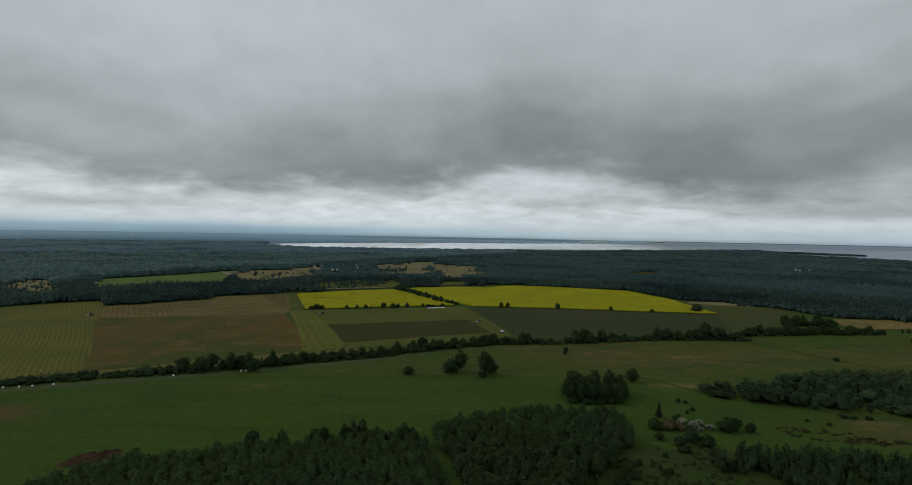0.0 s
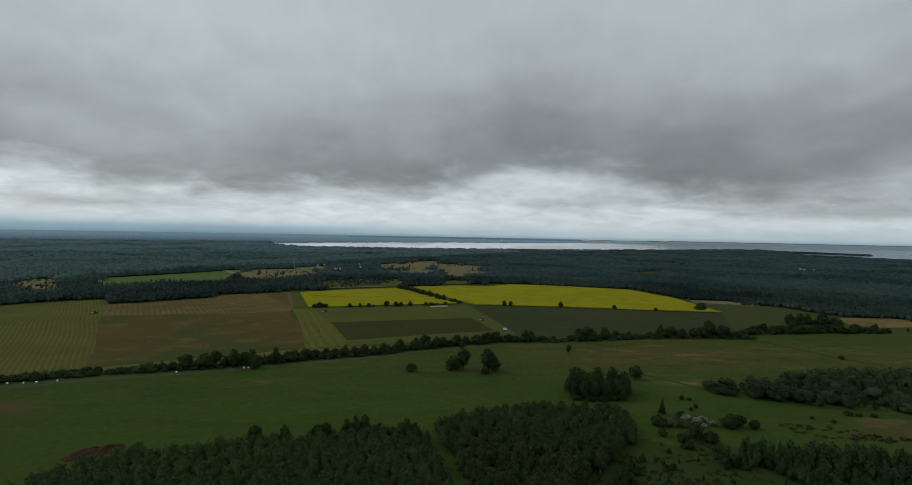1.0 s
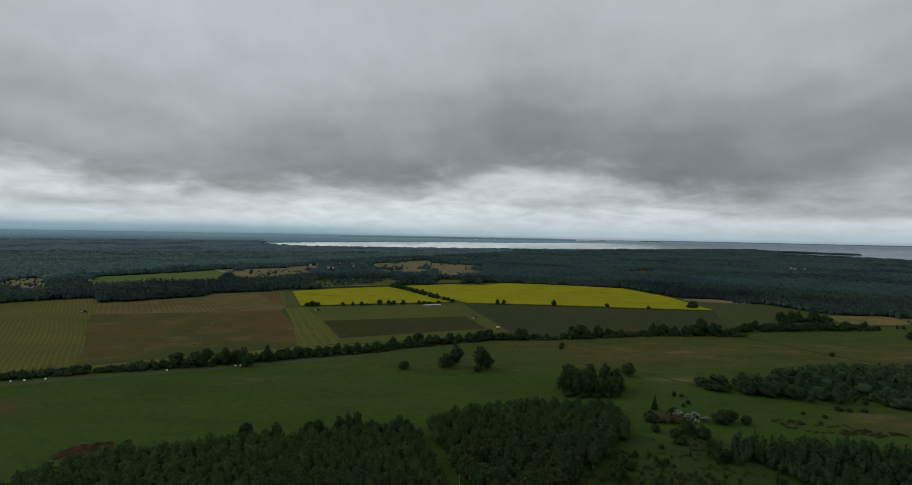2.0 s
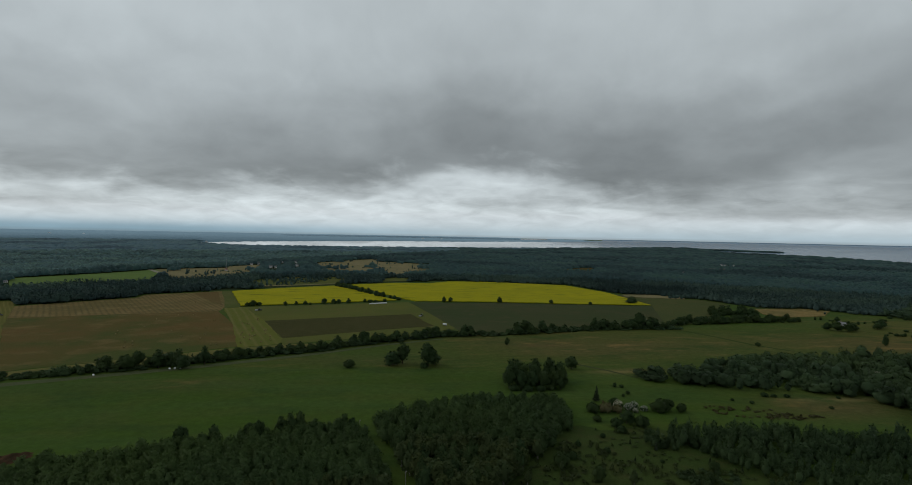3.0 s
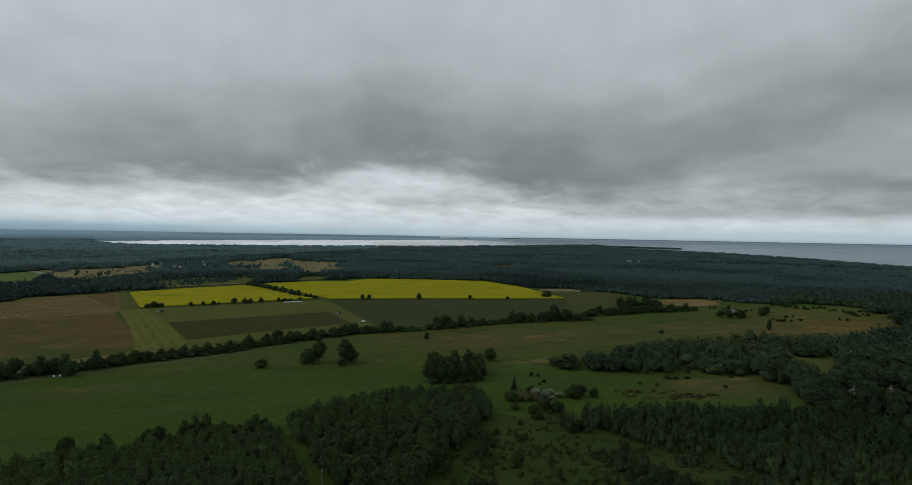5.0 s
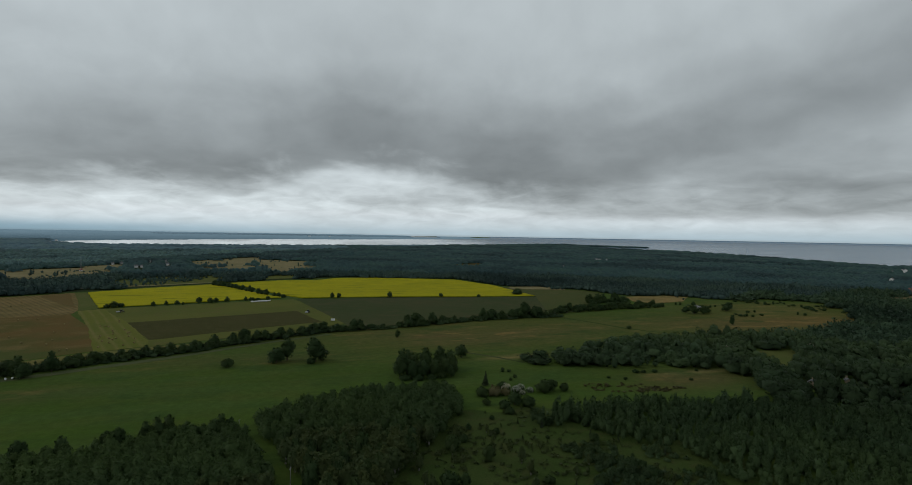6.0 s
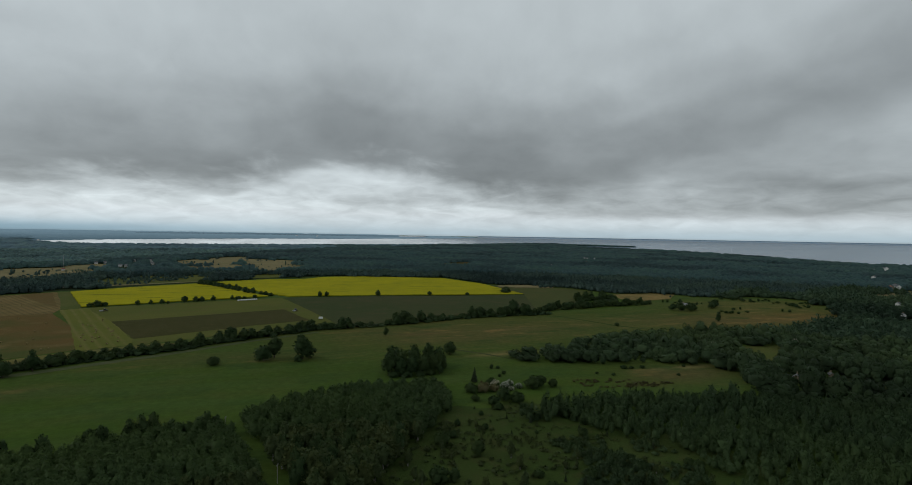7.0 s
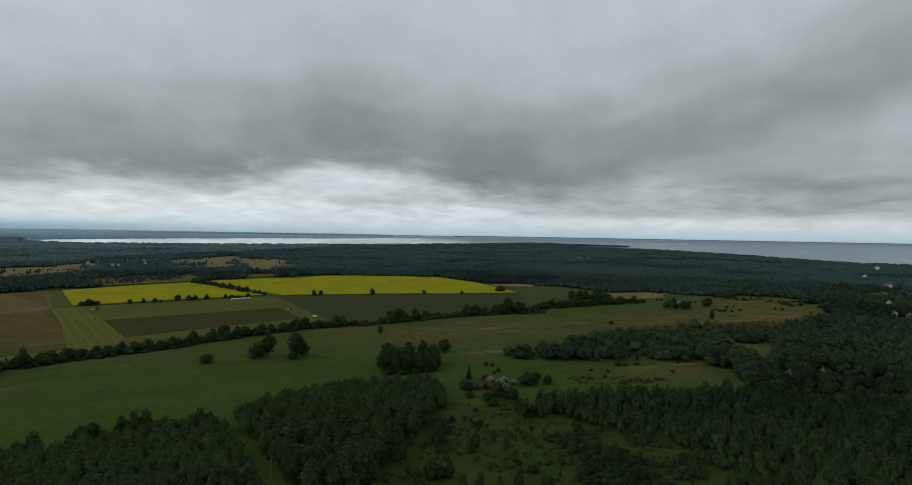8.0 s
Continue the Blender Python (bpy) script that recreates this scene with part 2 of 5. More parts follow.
def water_mat():
    """One water: glassy in the sheltered bay, ruffled and bluer out at sea, changing over across the mouth of the bay."""
    mt, nt, bs = node_mat("sea_water", 0.05, 0.5)
    tc = nt.nodes.new("ShaderNodeTexCoord")
    sp = nt.nodes.new("ShaderNodeSeparateXYZ")
    nt.links.new(tc.outputs["Object"], sp.inputs[0])
    az = math_node(nt, "MULTIPLY", math_node(nt, "ARCTAN2", sp.outputs[0], sp.outputs[1]), 57.2958)
    r = nt.nodes.new("ShaderNodeMapRange")
    r.interpolation_type = "SMOOTHSTEP"
    r.inputs["From Min"].default_value, r.inputs["From Max"].default_value = 11.0, 30.0
    nt.links.new(math_node(nt, "MULTIPLY_ADD", noise_fac(nt, 0.003, 4, 0.6, squeeze=(1, 3, 1)), 6.0, az), r.inputs[0])
    out = r.outputs[0]
    nt.links.new(mixed(nt, out, (0.05, 0.07, 0.085), (0.11, 0.195, 0.28)), bs.inputs["Base Color"])
    g = noise_fac(nt, 0.0012, 4, 0.6, squeeze=(1, 3.5, 1))
    nt.links.new(math_node(nt, "ADD", math_node(nt, "MULTIPLY_ADD", out, 0.14, 0.01), math_node(nt, "MULTIPLY", math_node(nt, "MULTIPLY", g, out), 0.05)), bs.inputs["Roughness"])
    nt.links.new(math_node(nt, "MULTIPLY_ADD", out, -0.41, 0.5), bs.inputs["Specular IOR Level"])
    b = nt.nodes.new("ShaderNodeBump")
    b.inputs["Strength"].default_value = 1.0
    nt.links.new(math_node(nt, "MULTIPLY", out, 0.064), b.inputs["Distance"])
    nt.links.new(noise_fac(nt, 0.06, 4, 0.6, squeeze=(1, 2.2, 1)), b.inputs["Height"])
    nt.links.new(b.outputs[0], bs.inputs["Normal"])
    return mt


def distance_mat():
    """The rim of the country, a dozen kilometres off, its haze painted in."""
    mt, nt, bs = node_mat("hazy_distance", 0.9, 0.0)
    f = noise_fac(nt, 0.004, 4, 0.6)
    # pale blue base colour and a glow rising outwards stand for haze
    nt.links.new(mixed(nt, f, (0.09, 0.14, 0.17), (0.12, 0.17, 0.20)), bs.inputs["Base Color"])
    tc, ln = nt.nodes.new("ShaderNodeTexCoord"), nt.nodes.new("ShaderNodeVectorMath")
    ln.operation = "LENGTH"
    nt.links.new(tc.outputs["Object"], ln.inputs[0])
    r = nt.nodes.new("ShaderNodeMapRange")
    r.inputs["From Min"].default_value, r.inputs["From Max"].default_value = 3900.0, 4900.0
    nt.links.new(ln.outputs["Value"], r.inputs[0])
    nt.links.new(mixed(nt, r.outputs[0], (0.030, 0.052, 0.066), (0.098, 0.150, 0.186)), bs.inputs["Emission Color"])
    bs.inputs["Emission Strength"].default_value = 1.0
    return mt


def meadow_mat():
    """Pasture: green, mottled, with dry brown stretches of their own shape on the higher ground."""
    mt, nt, bs = node_mat("meadow_grass", 0.9, 0.02)
    c = mixed(nt, noise_fac(nt, 0.006, 4, 0.6), (0.046, 0.088, 0.012), (0.057, 0.090, 0.017))
    c = mixed(nt, noise_fac(nt, 0.03, 5, 0.62, lo=0.42, hi=0.75), c, (0.068, 0.086, 0.020))
    c = mixed(nt, math_node(nt, "MULTIPLY", noise_fac(nt, 0.03, 5, 0.6, squeeze=(0.25, 1.5, 1), turn=radians(-24), lo=0.42, hi=0.62), 0.6), c, (0.053, 0.093, 0.022))
    c = mixed(nt, math_node(nt, "MULTIPLY", noise_fac(nt, 0.012, 5, 0.65, squeeze=(0.6, 1.4, 1), turn=radians(-20), lo=0.5, hi=0.68), 0.55), c, (0.040, 0.066, 0.014))
    tc = nt.nodes.new("ShaderNodeTexCoord")
    sp = nt.nodes.new("ShaderNodeSeparateXYZ")
    nt.links.new(tc.outputs["Object"], sp.inputs[0])
    wob = noise_fac(nt, 0.02, 4, 0.6, lo=0.2, hi=0.8)
    for x, y, sx, sy, amount, tone in ((155, 432, 66, 28, 0.8, (0.104, 0.086, 0.033)), (-30, 398, 75, 18, 0.55, (0.078, 0.080, 0.026)), (-120, 345, 60, 12, 0.4, (0.072, 0.080, 0.027)), (160, 364, 22, 8, 0.5, (0.15, 0.125, 0.05)),
                                       (235, 455, 60, 22, 0.45, (0.10, 0.085, 0.036)), (540, 450, 130, 42, 1.1, (0.138, 0.094, 0.030)), (590, 540, 120, 60, 0.9, (0.098, 0.096, 0.026)),
                                       (430, 450, 80, 45, 0.7, (0.098, 0.084, 0.031)), (250, 282, 45, 22, 0.8, (0.088, 0.080, 0.030)),
                                       (-252, 284, 26, 13, 1.0, (0.115, 0.066, 0.036)), (110, 470, 50, 14, 0.4, (0.11, 0.08, 0.04)),
                                       (40, 500, 60, 10, 0.3, (0.11, 0.09, 0.04)), (124, 455, 24, 8, 0.95, (0.15, 0.088, 0.045)), (158, 363, 16, 3, 0.7, (0.20, 0.16, 0.06)), (200, 455, 34, 5, 0.7, (0.14, 0.12, 0.05)), (262, 295, 30, 4, 0.8, (0.16, 0.14, 0.055)), (190, 470, 210, 75, 0.62, (0.094, 0.086, 0.027))):
        u = math_node(nt, "MULTIPLY", math_node(nt, "SUBTRACT", sp.outputs[0], float(x)), 1.0 / sx)
        v = math_node(nt, "MULTIPLY", math_node(nt, "SUBTRACT", sp.outputs[1], float(y)), 1.0 / sy)
        q = math_node(nt, "ADD", math_node(nt, "MULTIPLY", u, u), math_node(nt, "MULTIPLY", v, v))
        e = math_node(nt, "EXPONENT", math_node(nt, "MULTIPLY", q, -1.0))
        e = math_node(nt, "MULTIPLY", math_node(nt, "MULTIPLY", e, math_node(nt, "ADD", wob, 0.5)), amount)
        c = mixed(nt, math_node(nt, "MINIMUM", e, 1.0), c, tone)
        dry = e if x == 155 else math_node(nt, "ADD", dry, e)
    # straw and rust flecks where the grass is dry, darker damp hollows between
    fleck = noise_fac(nt, 0.045, 6, 0.68, squeeze=(0.5, 1.3, 1), turn=radians(-16), lo=0.53, hi=0.68)
    c = mixed(nt, math_node(nt, "MINIMUM", math_node(nt, "MULTIPLY", fleck, math_node(nt, "MULTIPLY_ADD", dry, 0.85, 0.05)), 0.9), c, (0.185, 0.128, 0.046))
    damp = noise_fac(nt, 0.035, 6, 0.66, squeeze=(0.6, 1.2, 1), lo=0.52, hi=0.66)
    c = mixed(nt, math_node(nt, "MULTIPLY", damp, 0.7), c, (0.036, 0.068, 0.017))
    g = noise_fac(nt, 0.22, 7, 0.75, lo=0.25, hi=0.75)
    k = math_node(nt, "MULTIPLY_ADD", g, 0.55, 0.70)
    gc = nt.nodes.new("ShaderNodeCombineColor")
    for i in range(3):
        nt.links.new(k, gc.inputs[i])
    c = mixed(nt, 1.0, c, gc.outputs[0], "MULTIPLY")
    nt.links.new(c, bs.inputs["Base Color"])
    bumped(nt, bs, g, 0.5, 0.25)
    return mt


M = {
    "meadow": meadow_mat(),
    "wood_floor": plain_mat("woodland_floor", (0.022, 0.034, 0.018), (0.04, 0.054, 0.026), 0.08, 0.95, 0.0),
    "hay": field_mat("mown_hay", (0.114, 0.106, 0.026), (0.084, 0.098, 0.023), (0.130, 0.112, 0.032), (124, 3.7, (0.205, 0.172, 0.060), 4.2, 2.6, 0.62, (0.28, 0.72))),
    "stubble": field_mat("stubble", (0.165, 0.118, 0.048), (0.126, 0.100, 0.037), (0.20, 0.155, 0.068), (121, 5.6, (0.075, 0.068, 0.026), 1.2, 2.0, 0.62)),
    "brown": field_mat("cut_field", (0.114, 0.076, 0.026), (0.064, 0.078, 0.021), (0.146, 0.108, 0.042), None, 0.0085, 0.45),
    "green": field_mat("grass_strip", (0.075, 0.092, 0.024), (0.088, 0.098, 0.028), (0.10, 0.098, 0.034)),
    "rows": field_mat("windrows", (0.115, 0.122, 0.024), (0.100, 0.115, 0.023), (0.130, 0.122, 0.034), (111, 8.0, (0.165, 0.145, 0.052), 0.9, 3.0, 0.75)),
    "border": field_mat("olive_grass", (0.100, 0.107, 0.026), (0.086, 0.100, 0.024), (0.105, 0.094, 0.033)),
    "dark": field_mat("ploughed_field", (0.058, 0.056, 0.019), (0.050, 0.051, 0.016), (0.068, 0.060, 0.022), (20, 6.0, (0.044, 0.044, 0.015), 0.3, 1.4, 0.5), 0.02),
    "young": field_mat("young_crop", (0.056, 0.062, 0.026), (0.044, 0.060, 0.022), (0.070, 0.066, 0.030), (8, 14.0, (0.046, 0.055, 0.022), 0.4, 1.6, 0.3), 0.009),
    "rape": field_mat("rapeseed_bloom", (0.325, 0.298, 0.009), (0.28, 0.264, 0.009), (0.235, 0.232, 0.011), (166, 27.0, (0.075, 0.095, 0.012), 0.9, 16.0, 1.0, (0.50, 0.66)), 0.014, 0.5),
    "fallow": field_mat("brown_fallow", (0.118, 0.082, 0.030), (0.104, 0.080, 0.028), (0.132, 0.096, 0.038)),
    "gravel": field_mat("pale_gravel", (0.30, 0.27, 0.21), (0.24, 0.22, 0.17), (0.19, 0.18, 0.12), None, 0.05, 0.4),
    "margin": field_mat("field_margin", (0.130, 0.118, 0.036), (0.104, 0.108, 0.032), (0.150, 0.128, 0.046), None, 0.03, 0.4),
    "track": field_mat("grassy_track", (0.078, 0.092, 0.042), (0.066, 0.082, 0.036), (0.100, 0.100, 0.056), None, 0.03, 0.4),
    "dull_grass": field_mat("dull_pasture", (0.070, 0.078, 0.025), (0.060, 0.074, 0.024), (0.082, 0.080, 0.030)),
    "bright": field_mat("bright_grass", (0.108, 0.165, 0.042), (0.096, 0.148, 0.039), (0.125, 0.165, 0.052)),
    "tan": field_mat("dry_grass", (0.20, 0.170, 0.086), (0.155, 0.142, 0.068), (0.25, 0.205, 0.110), None, 0.02, 0.5),
    "rust": field_mat("rusty_fallow", (0.22, 0.155, 0.058), (0.14, 0.115, 0.042), (0.30, 0.225, 0.095), None, 0.03, 0.5),
    "rough": field_mat("rough_heath", (0.038, 0.062, 0.015), (0.046, 0.066, 0.018), (0.056, 0.060, 0.021), None, 0.03, 0.6, 0.4),
    "earth": plain_mat("bare_earth", (0.105, 0.058, 0.036), (0.042, 0.032, 0.018), 0.35, 0.95, 0.0, 0.3),
    "water": water_mat(),
    "leaf": leaf_mat("broad_leaves", (0.034, 0.065, 0.024), (0.048, 0.083, 0.031)),
    "young_leaf": leaf_mat("young_leaves", (0.056, 0.086, 0.034), (0.075, 0.107, 0.042)),
    "needle": leaf_mat("spruce_needles", (0.035, 0.053, 0.029), (0.051, 0.070, 0.038)),
    "blossom": leaf_mat("pale_blossom", (0.26, 0.27, 0.22), (0.58, 0.58, 0.50)),
    "ochre_leaf": leaf_mat("ochre_leaves", (0.11, 0.112, 0.05), (0.17, 0.165, 0.085)),
    "wood_leaf": leaf_mat("wood_canopy", (0.057, 0.097, 0.036), (0.074, 0.119, 0.043), far=True),
    "scrub_leaf": leaf_mat("scrub_canopy", (0.048, 0.083, 0.036), (0.065, 0.106, 0.046), far=True, speckle=0.3),
    "alder_leaf": leaf_mat("alder_canopy", (0.046, 0.080, 0.037), (0.066, 0.104, 0.047), far=True, speckle=0.7),
    "bracken": leaf_mat("bracken_leaves", (0.076, 0.074, 0.030), (0.100, 0.090, 0.040), far=True),
    "tussock": leaf_mat("tussock_grass", (0.048, 0.071, 0.026), (0.064, 0.084, 0.032), far=True),
    "edge_leaf": leaf_mat("edge_canopy", (0.056, 0.098, 0.059), (0.078, 0.124, 0.071), 0.6, 0.05, far=True, speckle=0.7),
    # haze is put into these colours, bluer with distance; far pines carry cloud shade
    "hazed_leaf": leaf_mat("hazed_canopy", (0.056, 0.098, 0.091), (0.075, 0.123, 0.106), 0.6, 0.05, far=True, speckle=0.6),
    "hazed_pine": leaf_mat("pine_forest", (0.046, 0.095, 0.095), (0.058, 0.116, 0.113), 0.6, 0.05, far=True, haze_sheen=0.04, speckle=0.5),
    "hazed_pine_near": leaf_mat("pine_edge", (0.062, 0.104, 0.095), (0.082, 0.130, 0.113), 0.6, 0.05, far=True, speckle=0.5),
    "hazed_far_leaf": leaf_mat("hazed_broadleaf", (0.085, 0.160, 0.161), (0.112, 0.194, 0.188), 0.6, 0.05, far=True, haze_sheen=0.04, speckle=0.9),
    "haze_leaf": leaf_mat("hazy_forest", (0.121, 0.211, 0.252), (0.140, 0.235, 0.276), 0.6, 0.05, far=True, haze_sheen=0.06),
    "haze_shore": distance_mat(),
    "bark": plain_mat("bark", (0.10, 0.08, 0.06), (0.06, 0.05, 0.04), 3.0, 0.9, 0.1),
    "birch": plain_mat("pale_bark", (0.35, 0.33, 0.30), (0.12, 0.11, 0.10), 2.0, 0.8, 0.2),
    "white": plain_mat("white_plaster", (0.78, 0.78, 0.76), (0.66, 0.66, 0.64), 0.6, 0.7),
    "wrap": plain_mat("white_film", (0.8, 0.8, 0.8), (0.7, 0.72, 0.72), 1.0, 0.35, 0.5),
    "grey_roof": plain_mat("grey_roofing", (0.21, 0.215, 0.22), (0.14, 0.145, 0.15), 0.8, 0.6),
    "red_roof": plain_mat("red_roofing", (0.24, 0.085, 0.06), (0.18, 0.07, 0.05), 0.8, 0.7),
    "timber": plain_mat("timber_wall", (0.28, 0.22, 0.15), (0.2, 0.16, 0.11), 1.0, 0.8),
    "glass": plain_mat("window_glass", (0.03, 0.035, 0.04), (0.04, 0.045, 0.05), 1.0, 0.08, 0.6),
    "steel": plain_mat("galvanised_steel", (0.35, 0.36, 0.37), (0.27, 0.28, 0.29), 2.0, 0.5),
    "pole": plain_mat("weathered_pole", (0.30, 0.29, 0.26), (0.22, 0.21, 0.19), 3.0, 0.8),
    "straw": plain_mat("straw", (0.26, 0.21, 0.10), (0.19, 0.155, 0.07), 2.0, 0.9, 0.1),
    "paint": plain_mat("tractor_paint", (0.05, 0.07, 0.09), (0.04, 0.05, 0.07), 1.0, 0.4, 0.5),
    "rubber": plain_mat("rubber", (0.02, 0.02, 0.02), (0.03, 0.03, 0.03), 2.0, 0.8),
}


# ---- the lie of the land ----
REF, NEAR, SPAN = 92.0, 2000.0, 2900.0


def bent(x, y, h=0.0):
    """Map metres to the model: true to scale out to 2 km; beyond that the country is drawn in towards a rim at 4.9 km, where it ends in the skyline."""
    x, y, h = np.asarray(x, float), np.asarray(y, float), np.asarray(h, float)
    r = np.maximum(np.hypot(x, y), 1e-6)
    g = np.where(r <= NEAR, r, NEAR + SPAN * (1 - np.exp(-(np.maximum(r, NEAR) - NEAR) / SPAN)))
    k = g / r
    return x * k, y * k, REF * (1 - k) + h * k, k


def polar(az, r):
    a = np.radians(az)
    return np.sin(a) * r, np.cos(a) * r


def inside(poly, x, y):
    x, y = np.asarray(x, float), np.asarray(y, float)
    hit = np.zeros(x.shape, bool)
    n = len(poly)
    for i in range(n):
        (x1, y1), (x2, y2) = poly[i], poly[(i + 1) % n]
        if y1 == y2:
            continue
        cross = (y1 > y) != (y2 > y)
        hit ^= cross & (x < (x2 - x1) * (y - y1) / (y2 - y1) + x1)
    return hit


def mesh_from(name, verts, faces, mats, smooth=False, index=None, normals=None):
    """A mesh from arrays; faces all of one length. Normals, where given, round a crown's leaf sprays into one soft form."""
    if normals is not None:
        p = verts[faces]
        fn = np.cross(p[:, 1] - p[:, 0], p[:, 2] - p[:, 0])
        turned = np.einsum("ij,ij->i", fn, normals[faces[:, 0]]) < 0
        faces = np.where(turned[:, None], faces[:, [0, 2, 1]], faces)
        smooth = True
    me = bpy.data.meshes.new(name)
    verts = np.ascontiguousarray(verts, np.float32)
    faces = np.ascontiguousarray(faces, np.int32)
    nf, k = faces.shape
    me.vertices.add(len(verts))
    me.vertices.foreach_set("co", verts.ravel())
    me.loops.add(nf * k)
    me.loops.foreach_set("vertex_index", faces.ravel())
    me.polygons.add(nf)
    me.polygons.foreach_set("loop_start", np.arange(0, nf * k, k, dtype=np.int32))
    if index is not None:
        me.polygons.foreach_set("material_index", np.ascontiguousarray(index, np.int32))
    me.update(calc_edges=True)
    me.polygons.foreach_set("use_smooth", np.full(nf, smooth))
    for mt in mats:
        me.materials.append(mt)
    if normals is not None:
        me.normals_split_custom_set_from_vertices(np.ascontiguousarray(normals, np.float32))
    return me


def soft_normals(v, h, w, up=0.35):
    """Directions out of the heart of a crown of height h and width w, bent upwards by up."""
    n = v * np.array([2.0 / w, 2.0 / w, 1.7 / h]) - np.array([0, 0, 0.6])
    n = n / (np.linalg.norm(n, axis=1)[:, None] + 1e-6) + np.array([0, 0, up])
    return n / (np.linalg.norm(n, axis=1)[:, None] + 1e-6)


def bm_mesh(name, bm, mat):
    me = bpy.data.meshes.new(name)
    bm.to_mesh(me)
    bm.free()
    me.materials.append(mat)
    return me


def part(name, bm, mat, parent, label=""):
    ob = new(name, bm_mesh(name, bm, mat))
    ob.parent = parent
    if label:
        tagged(ob, label)
    return ob


def polar_sheet(name, az, inner, outer, steps, lift, mat, label, category, power=1.0):
    """A strip of country between two distances, given for each azimuth."""
    s = np.linspace(0, 1, steps) ** power
    r = inner[:, None] + (outer - inner)[:, None] * s[None, :]
    x, y = polar(az[:, None], r)
    X, Y, Z, _ = bent(x, y, lift)
    v = np.stack([X, Y, Z], -1).reshape(-1, 3)
    n = len(az)
    i, j = np.meshgrid(np.arange(n - 1), np.arange(steps - 1), indexing="ij")
    a = i * steps + j
    f = np.stack([a, a + 1, a + steps + 1, a + steps], -1).reshape(-1, 4)[:, ::-1]
    return tagged(new(name, mesh_from(name, v, f, [mat], True)), label, category, kind="structure")


def worn_outline(poly, step, wobble, seed):
    rng = random.Random(seed)
    out = []
    for (x1, y1), (x2, y2) in zip(poly, poly[1:] + poly[:1]):
        d = math.hypot(x2 - x1, y2 - y1)
        n = max(1, int(d / step))
        for i in range(n):
            t = i / n
            w = wobble if i else 0.0
            out.append((x1 + (x2 - x1) * t + rng.uniform(-w, w), y1 + (y2 - y1) * t + rng.uniform(-w, w)))
    return out


def field(name, poly, height, mat, label, category="field", step=9.0, wobble=0.7):
    """A field as a slab of its crop's height with a worn outline."""
    bm = bmesh.new()
    ring = worn_outline(poly, step, wobble, name + label)
    top = [bm.verts.new((x, y, height)) for x, y in ring]
    low = [bm.verts.new((x, y, -0.05)) for x, y in ring]
    face = bm.faces.new(top)
    n = len(ring)
    for i in range(n):
        bm.faces.new((low[i], low[(i + 1) % n], top[(i + 1) % n], top[i]))
    bmesh.ops.triangulate(bm, faces=[face])
    bmesh.ops.recalc_face_normals(bm, faces=bm.faces[:])
    return tagged(new(name, bm_mesh(name, bm, mat)), label, category, kind="structure")


# ground, woodland floor, water
full = np.linspace(-180, 180, 361)
polar_sheet("ground", full, np.full(361, 0.0), np.full(361, 17500.0), 90, 0.0, M["meadow"],
            "green pasture with dry brown stretches", "ground", 2.6)

WOOD_EDGE = [(-601, 596), (-558, 659), (-539, 690), (-482, 734), (-446, 686), (-411, 714), (-358, 766), (-357, 810), (-264, 866), (-182, 925),
             (-112, 968), (-83, 994), (-3, 1032), (102, 1076), (327, 1016), (358, 876), (406, 818), (468, 788), (478, 732), (500, 690),
             (560, 690), (600, 630), (625, 617), (684, 621), (728, 555), (676, 488), (581, 416), (510, 389), (445, 373)]
OPEN = WOOD_EDGE + [(346, 392), (291, 395), (231, 375), (182, 357), (160, 350), (178, 330), (207, 320), (234, 313), (283, 296), (280, 274),
                    (255, 226), (226, 228), (190, 238), (157, 244), (138, 246), (117, 240), (113, 234), (122, 225), (135, 211),
                    (154, 196), (164, 184), (158, 163), (128, 131), (110, -200), (-900, -200)]
az = np.linspace(-46, 70, 233)
probe = np.arange(120, 1200, 4.0)
edge = np.array([probe[inside(OPEN, *polar(a, probe))].max(initial=120.0) for a in az]) + 6
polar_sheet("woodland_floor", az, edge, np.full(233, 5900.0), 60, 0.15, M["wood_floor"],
            "dark floor under the distant woods", "ground", 2.2)

# the coast: near shore by azimuth, then the long peninsula across the bay
SH_AZ = [-19.5, -16, -8.8, -3.5, 8.4, 15, 22.5, 26, 29, 30.5, 31.5, 33.7, 37.1, 41, 45, 49.6, 54.7, 59.8, 75]
SH_R = [3900, 3400, 3300, 3310, 3540, 3900, 4600, 5200, 5600, 5200, 4300, 4000, 3780, 3550, 3150, 2700, 2330, 2330, 2100]
PE_AZ = [-19.5, -17, -11.2, 0, 7.2, 13.2, 18.9, 21.2]
PE_R = [4160, 4652, 5260, 6382, 6995, 8288, 10188, 12732]


def shore(a):
    wob = np.array([noise.noise((v * 1.7, 3.1, 0.0)) + 0.5 * noise.noise((v * 5.1, 1.1, 0.0)) for v in np.atleast_1d(a)])
    return np.interp(a, SH_AZ, SH_R) * (1.0 + 0.012 * wob)


